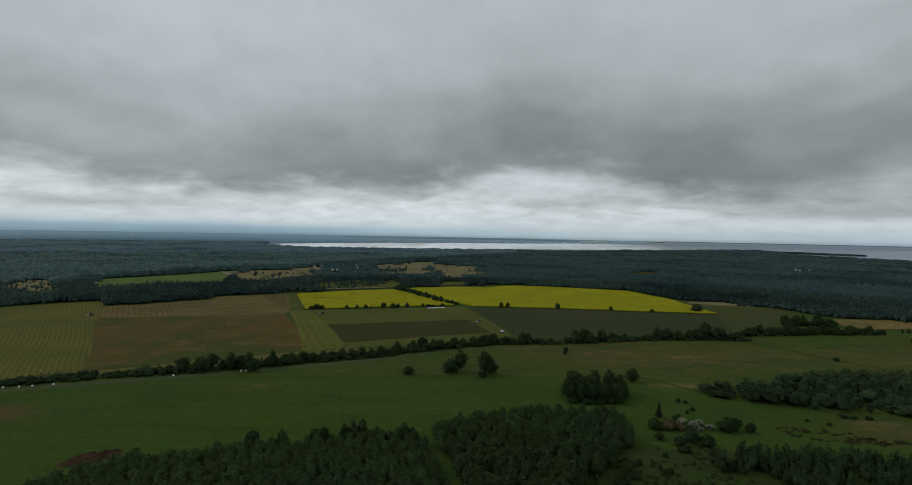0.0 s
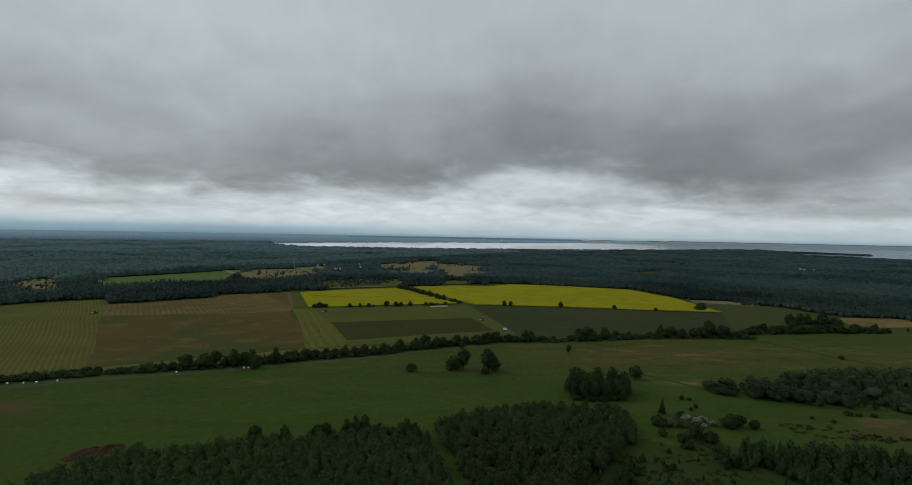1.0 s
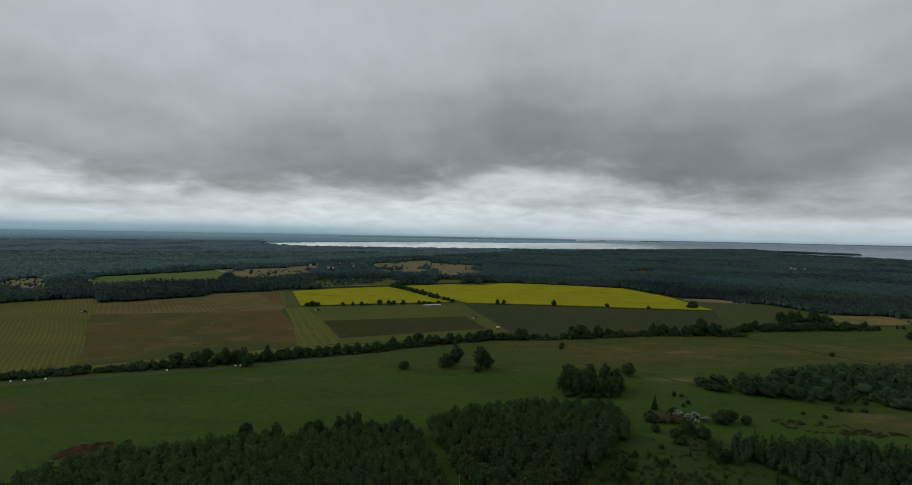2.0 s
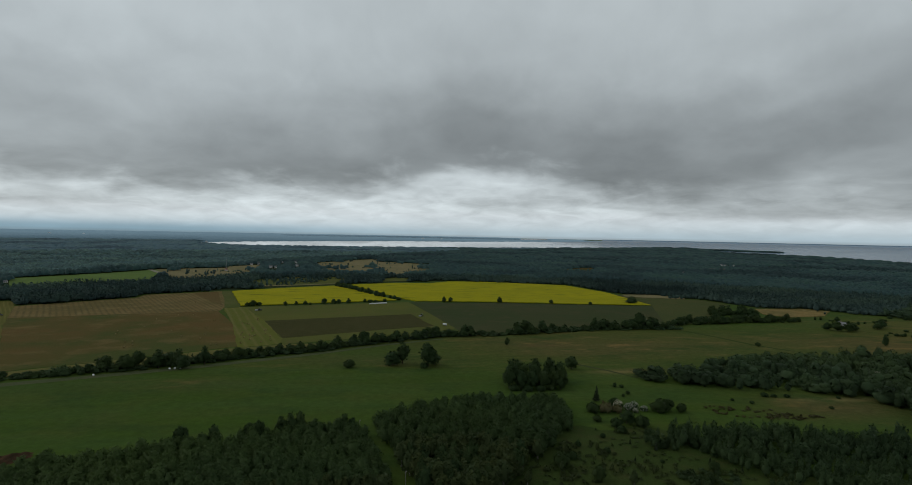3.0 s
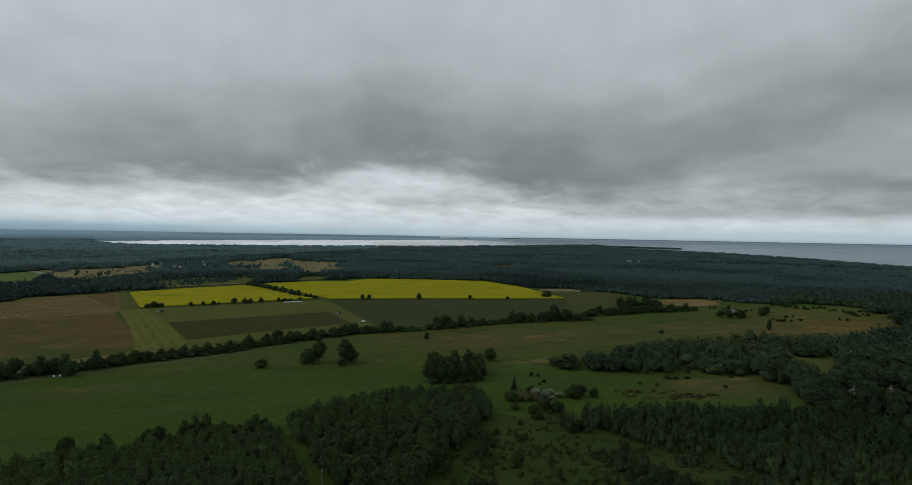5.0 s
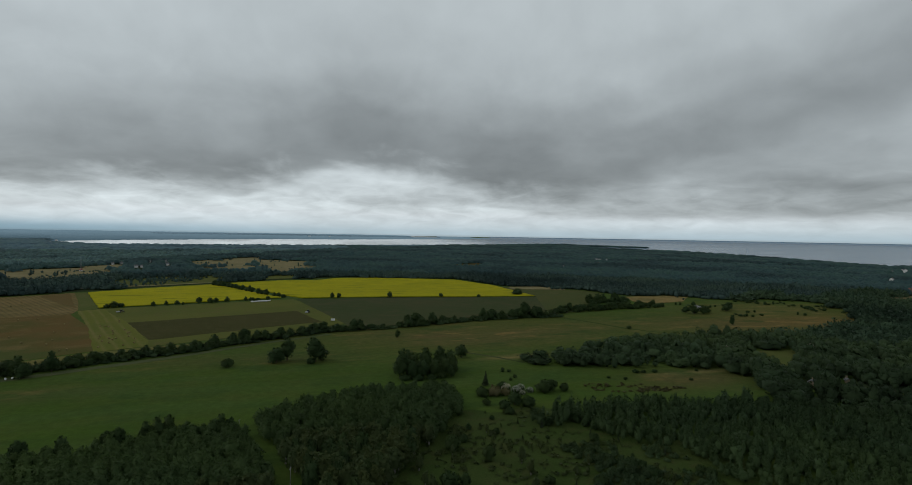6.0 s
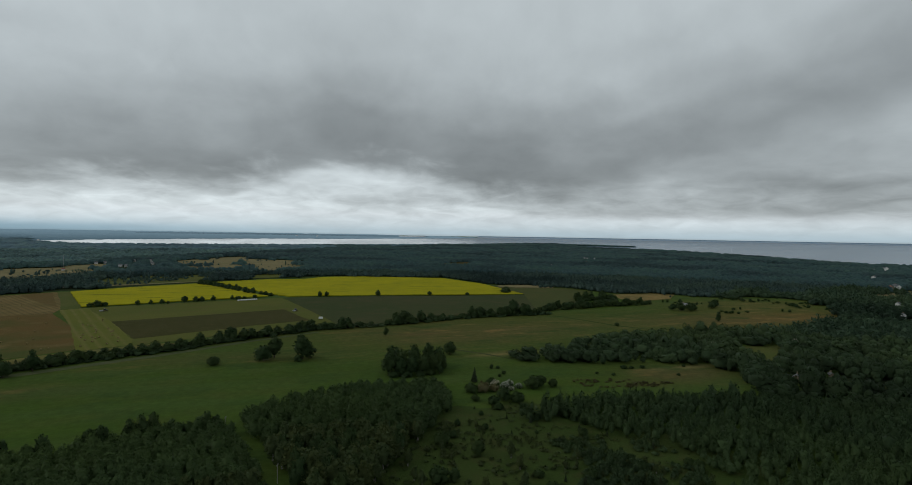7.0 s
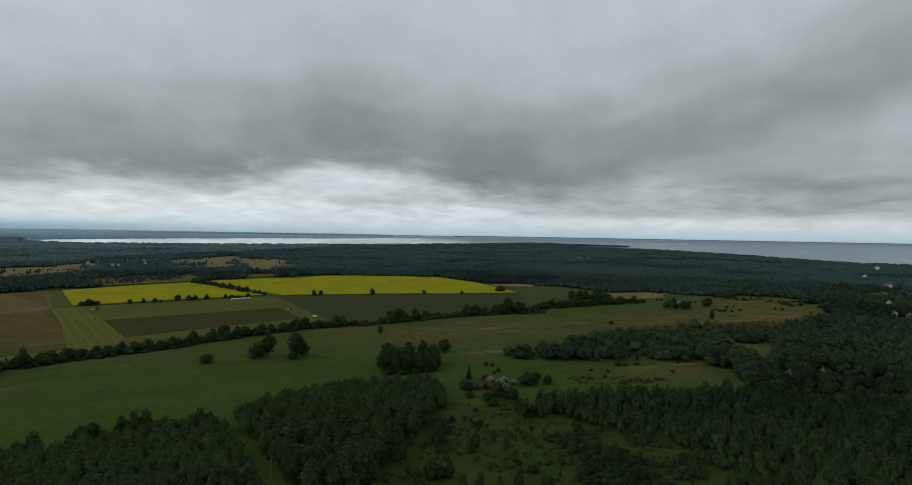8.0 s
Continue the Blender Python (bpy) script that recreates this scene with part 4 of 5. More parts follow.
# the long hedge: line, then tree heights along it
HEDGE = [(-345, 312), (-314, 322), (-282, 334), (-235, 356), (-206, 366), (-183, 375), (-159, 386), (-130, 399), (-99, 416), (-65, 431), (-39, 450), (-10, 466),
         (42, 491), (96, 498), (149, 512), (210, 527), (257, 530), (289, 528)]
HEDGE_H = [4, 4.5, 4, 5, 8, 9, 8.5, 8.5, 9, 7.5, 9, 10, 9, 10, 9.5, 10, 11, 8]
hedge_rng = random.Random(5)


def hedge_run(line, heights, step, rows, label, group):
    acc = [0.0]
    for p, q in zip(line, line[1:]):
        acc.append(acc[-1] + math.hypot(q[0] - p[0], q[1] - p[1]))
    d = 0.0
    while d < acc[-1]:
        x, y = np.interp(d, acc, [p[0] for p in line]), np.interp(d, acc, [p[1] for p in line])
        h = np.interp(d, acc, heights) * (0.86 + 0.75 * noise.noise((d * 0.024, 4.0, rows)))
        for row in range(rows):
            k = hedge_rng.choice((0.5, 0.7, 0.85, 1.0, 1.0, 1.1, 1.25)) * (1.0 if row else 0.8)
            hh = h * k
            kind = "bush" if hh < 5.5 else hedge_rng.choice(("broad", "broad", "tall"))
            tree(kind, x + hedge_rng.uniform(-2, 2), y + 1 + row * 7 + hedge_rng.uniform(-2, 2), hh, min(11, hh * 0.5 + 4.5) * hedge_rng.uniform(0.8, 1.45), label, group)
        d += step * hedge_rng.uniform(0.75, 1.3)


hedge_run(HEDGE, HEDGE_H, 8.0, 2, "dark green tree in the long field hedge", "trees of the long hedge")
hedge_run([(300, 552), (345, 562), (385, 572), (430, 574), (468, 578)], [10, 11, 10, 10, 11], 7.5, 2, "dark green tree in the farther hedge", "trees of the farther hedge")
hedge_run([(384, 622), (412, 630), (446, 624)], [11, 13, 11], 6.5, 2, "dark tree in the copse beside the fallow", "trees of the small copse")
for x, y, h, w in ((460, 520, 10, 13), (470, 517, 9, 12), (480, 522, 9, 10), (455, 528, 8, 11), (487, 532, 7, 9), (515, 530, 8, 10), (524, 535, 9, 11), (535, 545, 9, 10)):
    tree("broad", x, y, h, w, "dark tree round the white farmhouse", "farmhouse trees")
tall_hedge = [(-159, 383, 12.5, 10), (-148, 389, 12, 9), (-132, 392, 13, 8), (-142, 380, 9.5, 9.5)]
for x, y, h, w in tall_hedge:
    tree("tall" if h > 12.2 else "broad", x, y, h, w, "taller round tree standing out of the hedge", "trees of the long hedge")

# bushes over the dry meadow
bush_rng = random.Random(23)
for i in range(24):
    cx, cy = bush_rng.uniform(500, 705), bush_rng.uniform(475, 600)
    for j in range(bush_rng.choice((1, 2, 4, 5))):
        x, y = cx + bush_rng.gauss(0, 9), cy + bush_rng.gauss(0, 5)
        if inside(OPEN, [x], [y])[0]:
            tree("bush", x, y, bush_rng.uniform(1.6, 4.6), bush_rng.uniform(2.5, 7), "low bush scattered over the dry meadow", "bushes of the dry meadow")
# scrub between the near woods
for i in range(120):
    x, y = bush_rng.uniform(50, 165), bush_rng.uniform(140, 258)
    if inside(HEATH, [x], [y])[0] and inside(OPEN, [x], [y])[0] and not inside(WOOD_E, [x], [y])[0]:
        near_wood = x - 55 < (250 - y) * 0.12 + 30
        kind = bush_rng.choice(("bush", "broad", "slim", "slim")) if near_wood else bush_rng.choice(("bush", "bush", "slim", "spruce"))
        h = bush_rng.uniform(3.0, 7.0) if near_wood else bush_rng.uniform(1.2, 4.2)
        tree(kind, x, y, h, h * {"bush": 1.3, "broad": 0.9, "slim": 0.55, "spruce": 0.5}[kind], "self-sown sapling in rough grass", "scrub saplings")


# ---- woods ----
def scattered(arrays, x, y, h, w, rng, k=None, normals=False, up=0.35):
    """One mesh's arrays: each plant a turned, scaled copy of one of the given crowns. Height and width in metres for a crown 1 high and 1 wide."""
    vs, fs, ns, base = [], [], [], 0
    pick = rng.integers(0, len(arrays), len(x))
    for i, (v, f) in enumerate(arrays):
        s = np.where(pick == i)[0]
        if not len(s):
            continue
        a = rng.uniform(0, 2 * math.pi, len(s))
        c, n = np.cos(a)[:, None], np.sin(a)[:, None]
        X = (v[None, :, 0] * c - v[None, :, 1] * n) * w[s][:, None] + x[s][:, None]
        Y = (v[None, :, 0] * n + v[None, :, 1] * c) * w[s][:, None] + y[s][:, None]
        H = v[None, :, 2] * h[s][:, None]
        X, Y, Z, _ = bent(X, Y, H) if k is None else (X, Y, H, 1)
        vs.append(np.stack([X, Y, Z], -1).reshape(-1, 3))
        nl = soft_normals(v, 1.0, 1.0, up)
        ns.append(np.stack([nl[None, :, 0] * c - nl[None, :, 1] * n, nl[None, :, 0] * n + nl[None, :, 1] * c, np.repeat(nl[None, :, 2], len(s), 0)], -1).reshape(-1, 3))
        m = len(v)
        fs.append((f[None] + (np.arange(len(s)) * m)[:, None, None]).reshape(-1, 3) + base)
        base += len(s) * m
    return (np.concatenate(vs), np.concatenate(fs), np.concatenate(ns)) if normals else (np.concatenate(vs), np.concatenate(fs))


def unit_crowns(seed, count, maker, n, size, h, w, ball=ICO1, core=0.85, hearts=99, upright=0.7):
    out = []
    for i in range(count):
        rng = np.random.default_rng(seed + i)
        v, f = crown_arrays(rng, maker(rng, h, w), n, size, core, ball, hearts, upright)
        v = v / np.array([w, w, h])
        v[:, 2] = np.maximum(v[:, 2], 0.0)
        out.append((v, f))
    return out


def one_lobe(rng, h, w):
    return [(0, 0, h * 0.5, w * 0.5, w * 0.5, h * 0.55)]


def three_lobes(rng, h, w):
    return [(rng.uniform(-.2, .2) * w, rng.uniform(-.2, .2) * w, h * t, w * k, w * k, h * 0.32) for t, k in ((0.35, 0.46), (0.55, 0.40), (0.72, 0.27))]


def jittered(x0, x1, y0, y1, step, rng):
    gx, gy = np.meshgrid(np.arange(x0, x1, step), np.arange(y0, y1, step))
    return (gx + rng.uniform(-.75, .75, gx.shape) * step).ravel(), (gy + rng.uniform(-.75, .75, gy.shape) * step).ravel()


rng = np.random.default_rng(3)
near_trees = []
for poly, step, h0, h1, wood in ((WOOD_W, 3.3, 5.4, 7.4, "western"), (WOOD_E, 4.0, 7.2, 10.0, "eastern")):
    x, y = jittered(-170, 100, 120, 310, step, rng)
    keep = inside(poly, x, y)
    x, y = x[keep], y[keep]
    h = rng.uniform(h0, h1, len(x)) * np.where(rng.random(len(x)) < 0.05, 1.22, 1.0)
    if wood == "eastern":
        h *= np.interp(y, [170, 215, 250, 300], [1.2, 1.05, 0.85, 0.72])
    w = np.clip(h * rng.uniform(0.55, 0.82, len(x)), 3.8, 7.4)
    near = np.zeros(len(x), bool)
    vis = (y > 175) & (np.hypot(x, y) < 400)
    pick = np.where(vis)[0][np.argsort(np.hypot(x, y)[vis])][:150]
    near[pick] = True
    for i in pick:
        near_trees.append((x[i], y[i], h[i], w[i], wood))
    crowns = unit_crowns(40, 7, slim_lobes, 230, 0.50, 9.0, 4.6, core=0.85, hearts=1)
    crowns += unit_crowns(60, 3, broad_lobes, 230, 0.55, 9.0, 6.0, core=0.9, hearts=1)
    v, f, n = scattered(crowns, x[~near], y[~near], h[~near], w[~near] * 1.1, rng, None, True)
    tagged(new("wood", mesh_from("wood", v, f, [M["wood_leaf"]], normals=n)), f"dense young {wood} wood of dull green trees", "wood", kind="stuff")
for x, y, h, w, wood in near_trees:
    tree(tree_rng.choice(("slim", "slim", "slim", "broad")), x, y, h, w, "", f"trees of the {wood} wood")
for x, y, h, w in ((-47, 254, 11, 7), (-51, 253, 10, 6), (-43, 256, 11, 7), (-60, 249, 9.5, 6), (-64, 249, 8.5, 6), (-23, 258, 9, 6), (-78, 246, 9, 7), (-19, 258, 7, 5), (-91, 243, 9.5, 7)):
    tree("broad", x, y, h, w, "taller tree on the edge of the wood", "edge trees")

# woods beyond, thinning in detail with distance
rng = np.random.default_rng(8)
FIELDS = [c[1] for c in CLEARINGS] + [[(p * 0.95, q * 0.95) for p, q in c[1]] for c in CLEARINGS if c[0] in ("glade", "dry_field", "felled_plot", "gravel_track")]


HOUSES = [(1583, 1043), (1660, 1062), (1078, 668), (1056, 667), (1100, 690), (789, 491), (662, 407), (676, 401), (308, 250), 
          (337, 250), (-317, 1390), (-305, 1392), (-392, 1498), (-380, 1523), (-336, 1610), (-298, 1615), (-268, 1470), (-391, 1281), (-640, 958), (923, 1517), (940, 1525), (955, 1515), (970, 1520),
          (1121, 1771), (1112, 1732), (1142, 1735), (751, 1353), (1290, 850)]


def wooded(x, y):
    """True where trees stand: outside the open land, the clearings and the plots before each house."""
    x, y = np.asarray(x), np.asarray(y)
    amp = np.where(x > 600, 34.0, np.where(x > 440, 16.0, np.where((y > 1000) & (x > -420), 34.0, 5.0)))
    n1 = np.array([noise.noise((p * 0.035, q * 0.035, 1.0)) for p, q in zip(x, y)]) * amp
    n2 = np.array([noise.noise((p * 0.035, q * 0.035, 6.0)) for p, q in zip(x, y)]) * amp
    x0, y0, x, y = x, y, x + n1, y + n2
    ok = ~inside(OPEN, x, y)
    for hx, hy in HOUSES:
        d = math.hypot(hx, hy)
        along = (x0 * hx + y0 * hy) / d - d
        across = (x0 * hy - y0 * hx) / d
        ok &= ~((np.abs(across) < 7) & (along > -(0.12 if hx < 0 else 0.075 if d > 500 else 0.04) * d - 5) & (along < 8))
    broken = np.array([noise.noise((p * 0.022, q * 0.009, 3.3)) for p, q in zip(x, y)])
    for p in FIELDS:
        far_off = min(q[1] for q in p) > 1000
        ok &= ~(inside(p, x, y) & ((broken < 0.40) | (not far_off)))
    return ok


def ring_points(r0, r1, a0, a1, step):
    xs, ys = [], []
    r = r0
    while r < r1:
        s = step(r)
        n = int(radians(a1 - a0) * r / s)
        a = np.linspace(a0, a1, n) + rng.uniform(-.8, .8, n) * math.degrees(s / r)
        X, Y = polar(a, r + rng.uniform(-.8, .8, n) * s)
        xs.append(X)
        ys.append(Y)
        r += s
    return np.concatenate(xs), np.concatenate(ys)


for r0, r1, step, sc, nm, lab in ((150, 345, 3.4, 0.82, "mixed_scrub", "dense self-sown birch scrub and young wood"),
                                   (345, 560, 6.2, 1.08, "mixed_wood", "dense dark mixed wood with uneven rounded crowns")):
    x, y = ring_points(r0, r1, 20, 68, lambda r: step)
    keep = wooded(x, y) & ((x > 150) | (y > 200))
    gap = np.array([noise.noise((a * 0.022, b * 0.022, 4.0)) for a, b in zip(x, y)])
    lane = np.array([noise.noise((a * 0.05, b * 0.012, 8.0)) for a, b in zip(x, y)])
    keep &= ((gap > -0.62) & (lane > -0.60)) | (y > 290)
    x, y, gap = x[keep], y[keep], gap[keep]
    h = rng.uniform(6.0, 10.0, len(x)) * (1 + 0.5 * gap) * sc * np.where(rng.random(len(x)) < 0.05, 1.3, 1.0)
    w = np.clip(h * rng.lognormal(-0.72 if r0 == 150 else -0.05, 0.30, len(x)), 2.6, 15.0)
    h *= rng.uniform(0.82, 1.15, len(x))
    if r0 > 150:
        taper = np.interp(x, [160, 205, 260], [0.5, 0.78, 1.0])
        h = h * taper
    if r0 == 150:
        cr = unit_crowns(80, 5, slim_lobes, 150, 0.58, 9.0, 5.0, core=0.85, hearts=1) + unit_crowns(90, 3, three_lobes, 150, 0.62, 9.0, 6.0, core=0.85, hearts=1)
        cr += unit_crowns(97, 1, spruce_lobes, 150, 0.6, 9.0, 4.6, core=0.8, hearts=2, upright=-0.3)
    else:
        cr = unit_crowns(95, 5, broad_lobes, 220, 0.60, 9.0, 9.0, core=0.9, hearts=3) + unit_crowns(99, 2, three_lobes, 200, 0.58, 9.0, 7.0, core=0.88, hearts=2)
    v, f, n = scattered(cr, x, y, h, w, rng, None, True)
    tagged(new(nm, mesh_from(nm, v, f, [M["scrub_leaf" if r0 == 150 else "alder_leaf"]], normals=n)), lab, "wood", kind="stuff")

x, y = ring_points(560, 1150, -46, 68, lambda r: 5.8)
keep = wooded(x, y)
x, y = x[keep], y[keep]
gap = np.array([noise.noise((a * 0.012, b * 0.012, 9.0)) for a, b in zip(x, y)])
h = rng.uniform(6.0, 12.5, len(x)) * (1 + 0.3 * gap)
w = rng.uniform(5.5, 12.0, len(x))
near_side = (x > 330 + 60 * gap) & (y < 640 + 80 * gap)
east = (x[near_side], y[near_side], h[near_side] * rng.uniform(0.65, 1.15, near_side.sum()), w[near_side] * rng.lognormal(0.12, 0.3, near_side.sum()))
x, y, h, w, gap = x[~near_side], y[~near_side], h[~near_side], w[~near_side], gap[~near_side]
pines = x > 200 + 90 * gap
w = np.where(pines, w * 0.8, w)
for sel, nm, mt, lab in ((~pines, "forest_edge", "hazed_leaf", "blue green forest edge behind the fields"), (pines, "pine_edge", "hazed_pine_near", "dark edge of the pine forest")):
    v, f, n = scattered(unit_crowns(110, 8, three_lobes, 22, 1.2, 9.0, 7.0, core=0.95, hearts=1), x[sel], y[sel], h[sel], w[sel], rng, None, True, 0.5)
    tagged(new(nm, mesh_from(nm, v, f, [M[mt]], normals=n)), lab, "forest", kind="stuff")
v, f, n = scattered(unit_crowns(110, 8, three_lobes, 44, 1.2, 9.0, 7.0, core=0.9, hearts=1), *east, rng, None, True, 0.5)
tagged(new("village_wood", mesh_from("village_wood", v, f, [M["edge_leaf"]], normals=n)), "dark green wood round the village", "forest", kind="stuff")

x, y = ring_points(1150, 5700, -46, 68, lambda r: (0.0068 if r < 2000 else 0.0112) * r)
a = np.degrees(np.arctan2(x, y))
rr = np.hypot(x, y)
keep = wooded(x, y) & (((a < -19.5) & (rr < 4900)) | ((a >= -19.5) & (rr < shore(a) - 8)))
x, y, rr = x[keep], y[keep], rr[keep]
gap = np.array([noise.noise((p * 0.006, q * 0.006, 2.0)) for p, q in zip(x, y)])
h = rng.uniform(6.5, 13.0, len(x)) * (1 + 0.3 * gap)
close = np.clip((rr - shore(np.degrees(np.arctan2(x, y))) + 260) / 200, 0, 1)
h = h * (1 - close) + 12.5 * close
w = np.where(rr < 2200, 0.0108, 0.016) * rr * rng.uniform(0.6, 1.2, len(x))


def blob(seed):
    r = np.random.default_rng(seed)
    t = [r.uniform(0.8, 1.2) for _ in range(5)]
    v = [(math.cos(i * 1.2566) * 0.5 * t[i], math.sin(i * 1.2566) * 0.5 * t[i], 0.25 + r.uniform(-.1, .1)) for i in range(5)]
    v += [(math.cos(i * 1.2566 + 0.6) * 0.3 * t[i], math.sin(i * 1.2566 + 0.6) * 0.3 * t[i], 0.78 + r.uniform(-.1, .1)) for i in range(5)] + [(0, 0, 1.0)]
    f = []
    for i in range(5):
        j = (i + 1) % 5
        f += [(i, j, 5 + i), (j, 5 + j, 5 + i), (5 + i, 5 + j, 10)]
    return np.array(v), np.array(f)


# left paler with painted haze, right darker with cloud shade in its colour
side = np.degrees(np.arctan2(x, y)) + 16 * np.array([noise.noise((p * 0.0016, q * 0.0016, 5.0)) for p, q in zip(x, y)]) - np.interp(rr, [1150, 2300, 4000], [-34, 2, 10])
for sel, nm, mt, lab in (((side < 0) & (rr < 2500), "forest", "hazed_far_leaf", "wide blue green mixed forest reaching to the bay"),
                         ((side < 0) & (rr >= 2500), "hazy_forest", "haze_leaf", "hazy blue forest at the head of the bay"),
                         (side >= 0, "pine_forest", "hazed_pine", "dark pine forest reaching to the shore")):
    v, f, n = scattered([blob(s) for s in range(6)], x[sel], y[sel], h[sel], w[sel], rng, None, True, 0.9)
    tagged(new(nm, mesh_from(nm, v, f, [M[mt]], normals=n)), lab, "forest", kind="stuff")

x, y = ring_points(4900, 18400, -46, 22, lambda r: 0.016 * r)
a = np.degrees(np.arctan2(x, y))
rr = np.hypot(x, y)
keep = ((a < -19.5) | (rr > np.interp(a, PE_AZ, PE_R) + 30)) & ~((rr > 9800) & (rr < 15500) & (np.abs(a - 2) < 14)) & ((a < 12) | (rr < np.interp(a, [12, 21.2], [16000, 12900])))
x, y, rr, a = x[keep], y[keep], rr[keep], a[keep]
h, w = np.interp(rr - np.where(a < -19.5, 0, np.interp(a, PE_AZ, PE_R)), [0, 900, 4000], [4.5, 7.0, 18.0]) * rng.uniform(0.9, 1.1, len(rr)), 0.02 * rr * rng.uniform(0.7, 1.1, len(x))
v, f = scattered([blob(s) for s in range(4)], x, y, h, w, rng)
tagged(new("far_forest", mesh_from("far_forest", v, f, [M["haze_shore"]], True)), "hazy blue forest on the far side of the bay", "forest", kind="stuff")
a = rng.uniform(29.6, 37.2, 700)
x, y = polar(a, np.interp(a, SPIT_AZ, SPIT_R) + rng.uniform(0.05, 0.95, 700) * (330 - 60 * np.abs(a - 32.5)))
h, w = rng.uniform(8, 12, len(x)), rng.uniform(24, 40, len(x))
v, f = scattered([blob(s) for s in range(4)], x, y, h, w, rng)
tagged(new("headland_trees", mesh_from("headland_trees", v, f, [M["hazed_pine"]])), "dark wooded spit lying in the sea", "forest", kind="stuff")

# bushes dotted over the dry clearings
rng = np.random.default_rng(31)
xs, ys = [], []
for nm, poly, mt, _ in CLEARINGS:
    if mt in ("tan", "rust") or nm == "glade":
        px, py = np.array(poly).T
        x, y = rng.uniform(px.min(), px.max(), 260), rng.uniform(py.min(), py.max(), 260)
        k = inside(poly, x, y)
        k &= rng.random(260) < (0.12 if mt == "rust" else 0.6)
        k &= np.array([noise.noise((a * 0.012, b * 0.007, 7.0)) for a, b in zip(x, y)]) > (-0.1 if nm == "glade" else -1.0 if px.max() < -600 else 0.02)
        xs.append(x[k])
        ys.append(y[k])
x, y = np.concatenate(xs), np.concatenate(ys)
v, f = scattered(unit_crowns(130, 5, one_lobe, 12, 1.0, 6.0, 5.0), x, y, rng.uniform(1.6, 7, len(x)) * np.where(rng.random(len(x)) < 0.2, 1.5, 0.8), rng.uniform(2.2, 6.0, len(x)), rng)
tagged(new("clearing_bushes", mesh_from("clearing_bushes", v, f, [M["hazed_leaf"]])), "dark bushes dotted over clearings", "bushes", kind="stuff")

# undergrowth along the hedges and tussocks on the heath
rng = np.random.default_rng(77)
acc = np.concatenate([[0], np.cumsum(np.hypot(*np.diff(np.array(HEDGE), axis=0).T))])
d = rng.uniform(0, acc[-1], 760)
x = np.interp(d, acc, [p[0] for p in HEDGE]) + rng.normal(0, 1.5, 760)
y = np.interp(d, acc, [p[1] for p in HEDGE]) + rng.uniform(-2.5, 8, 760)
swell = 1 + 0.8 * np.array([noise.noise((q * 0.03, 1.0, 2.0)) for q in d])
v, f, n = scattered(unit_crowns(140, 5, three_lobes, 46, 0.5, 4.0, 4.0, hearts=1), x, y, rng.uniform(2.0, 5.0, 760) * swell, rng.uniform(3, 7.5, 760), rng, None, True)
tagged(new("hedge_undergrowth", mesh_from("hedge_undergrowth", v, f, [M["alder_leaf"]], normals=n)), "low dark shrubs filling the long hedge", "shrubs", kind="stuff")
x, y = rng.uniform(30, 182, 2600), rng.uniform(130, 262, 2600)
patch = np.array([noise.noise((a * 0.05, b * 0.05, 3.0)) for a, b in zip(x, y)])
keep = inside(HEATH, x, y) & inside(OPEN, x, y) & ~inside(WOOD_E, x, y) & (patch + rng.uniform(-.3, .3, 2600) > 0.05)
x, y, patch = x[keep], y[keep], patch[keep]
v, f, n = scattered(unit_crowns(150, 5, one_lobe, 26, 0.42, 1.6, 2.0, core=0.5), x, y, rng.uniform(0.4, 1.3, len(x)) * (1 + patch), rng.uniform(0.9, 2.6, len(x)), rng, None, True, 1.2)
tagged(new("heath_tussocks", mesh_from("heath_tussocks", v, f, [M["tussock"]], normals=n)), "low scrub and tussocks over the rough heath", "scrub", kind="stuff")

q = rng.uniform(0, 1, 260)
x = np.interp(q, [0, 0.35, 0.7, 1], [172, 190, 205, 226]) + rng.normal(0, 3, 260)
y = np.interp(q, [0, 0.35, 0.7, 1], [279, 274, 271, 265]) + rng.normal(0, 4, 260)
keep = np.array([noise.noise((a * 0.07, b * 0.1, 21.0)) for a, b in zip(x, y)]) + rng.uniform(-0.3, 0.3, 260) > 0.16
x, y = x[keep], y[keep]
v, f, n = scattered(unit_crowns(170, 4, one_lobe, 40, 0.34, 1.6, 2.2, core=0.7), x, y, rng.uniform(0.4, 1.1, len(x)), rng.uniform(1.2, 3.0, len(x)), rng, None, True, 0.9)
tagged(new("bracken", mesh_from("bracken", v, f, [M["bracken"]], normals=n)), "low brownish bracken along the pale slope", "bracken", kind="stuff")
SCRUB = [(112, 204), (128, 206), (150, 194), (160, 180), (150, 158), (136, 140), (100, 140), (104, 168), (116, 182)]
x, y = rng.uniform(98, 162, 900), rng.uniform(138, 208, 900)
patch = np.array([noise.noise((a * 0.06, b * 0.06, 13.0)) for a, b in zip(x, y)])
keep = inside(SCRUB, x, y) & (patch + rng.uniform(-.25, .25, 900) > -0.12)
x, y, patch = x[keep], y[keep], patch[keep]
v, f, n = scattered(unit_crowns(160, 6, three_lobes, 90, 0.42, 3.0, 3.0, core=0.8, hearts=1), x, y, rng.uniform(1.2, 2.8, len(x)) * (1 + patch), rng.uniform(1.8, 3.6, len(x)), rng, None, True)
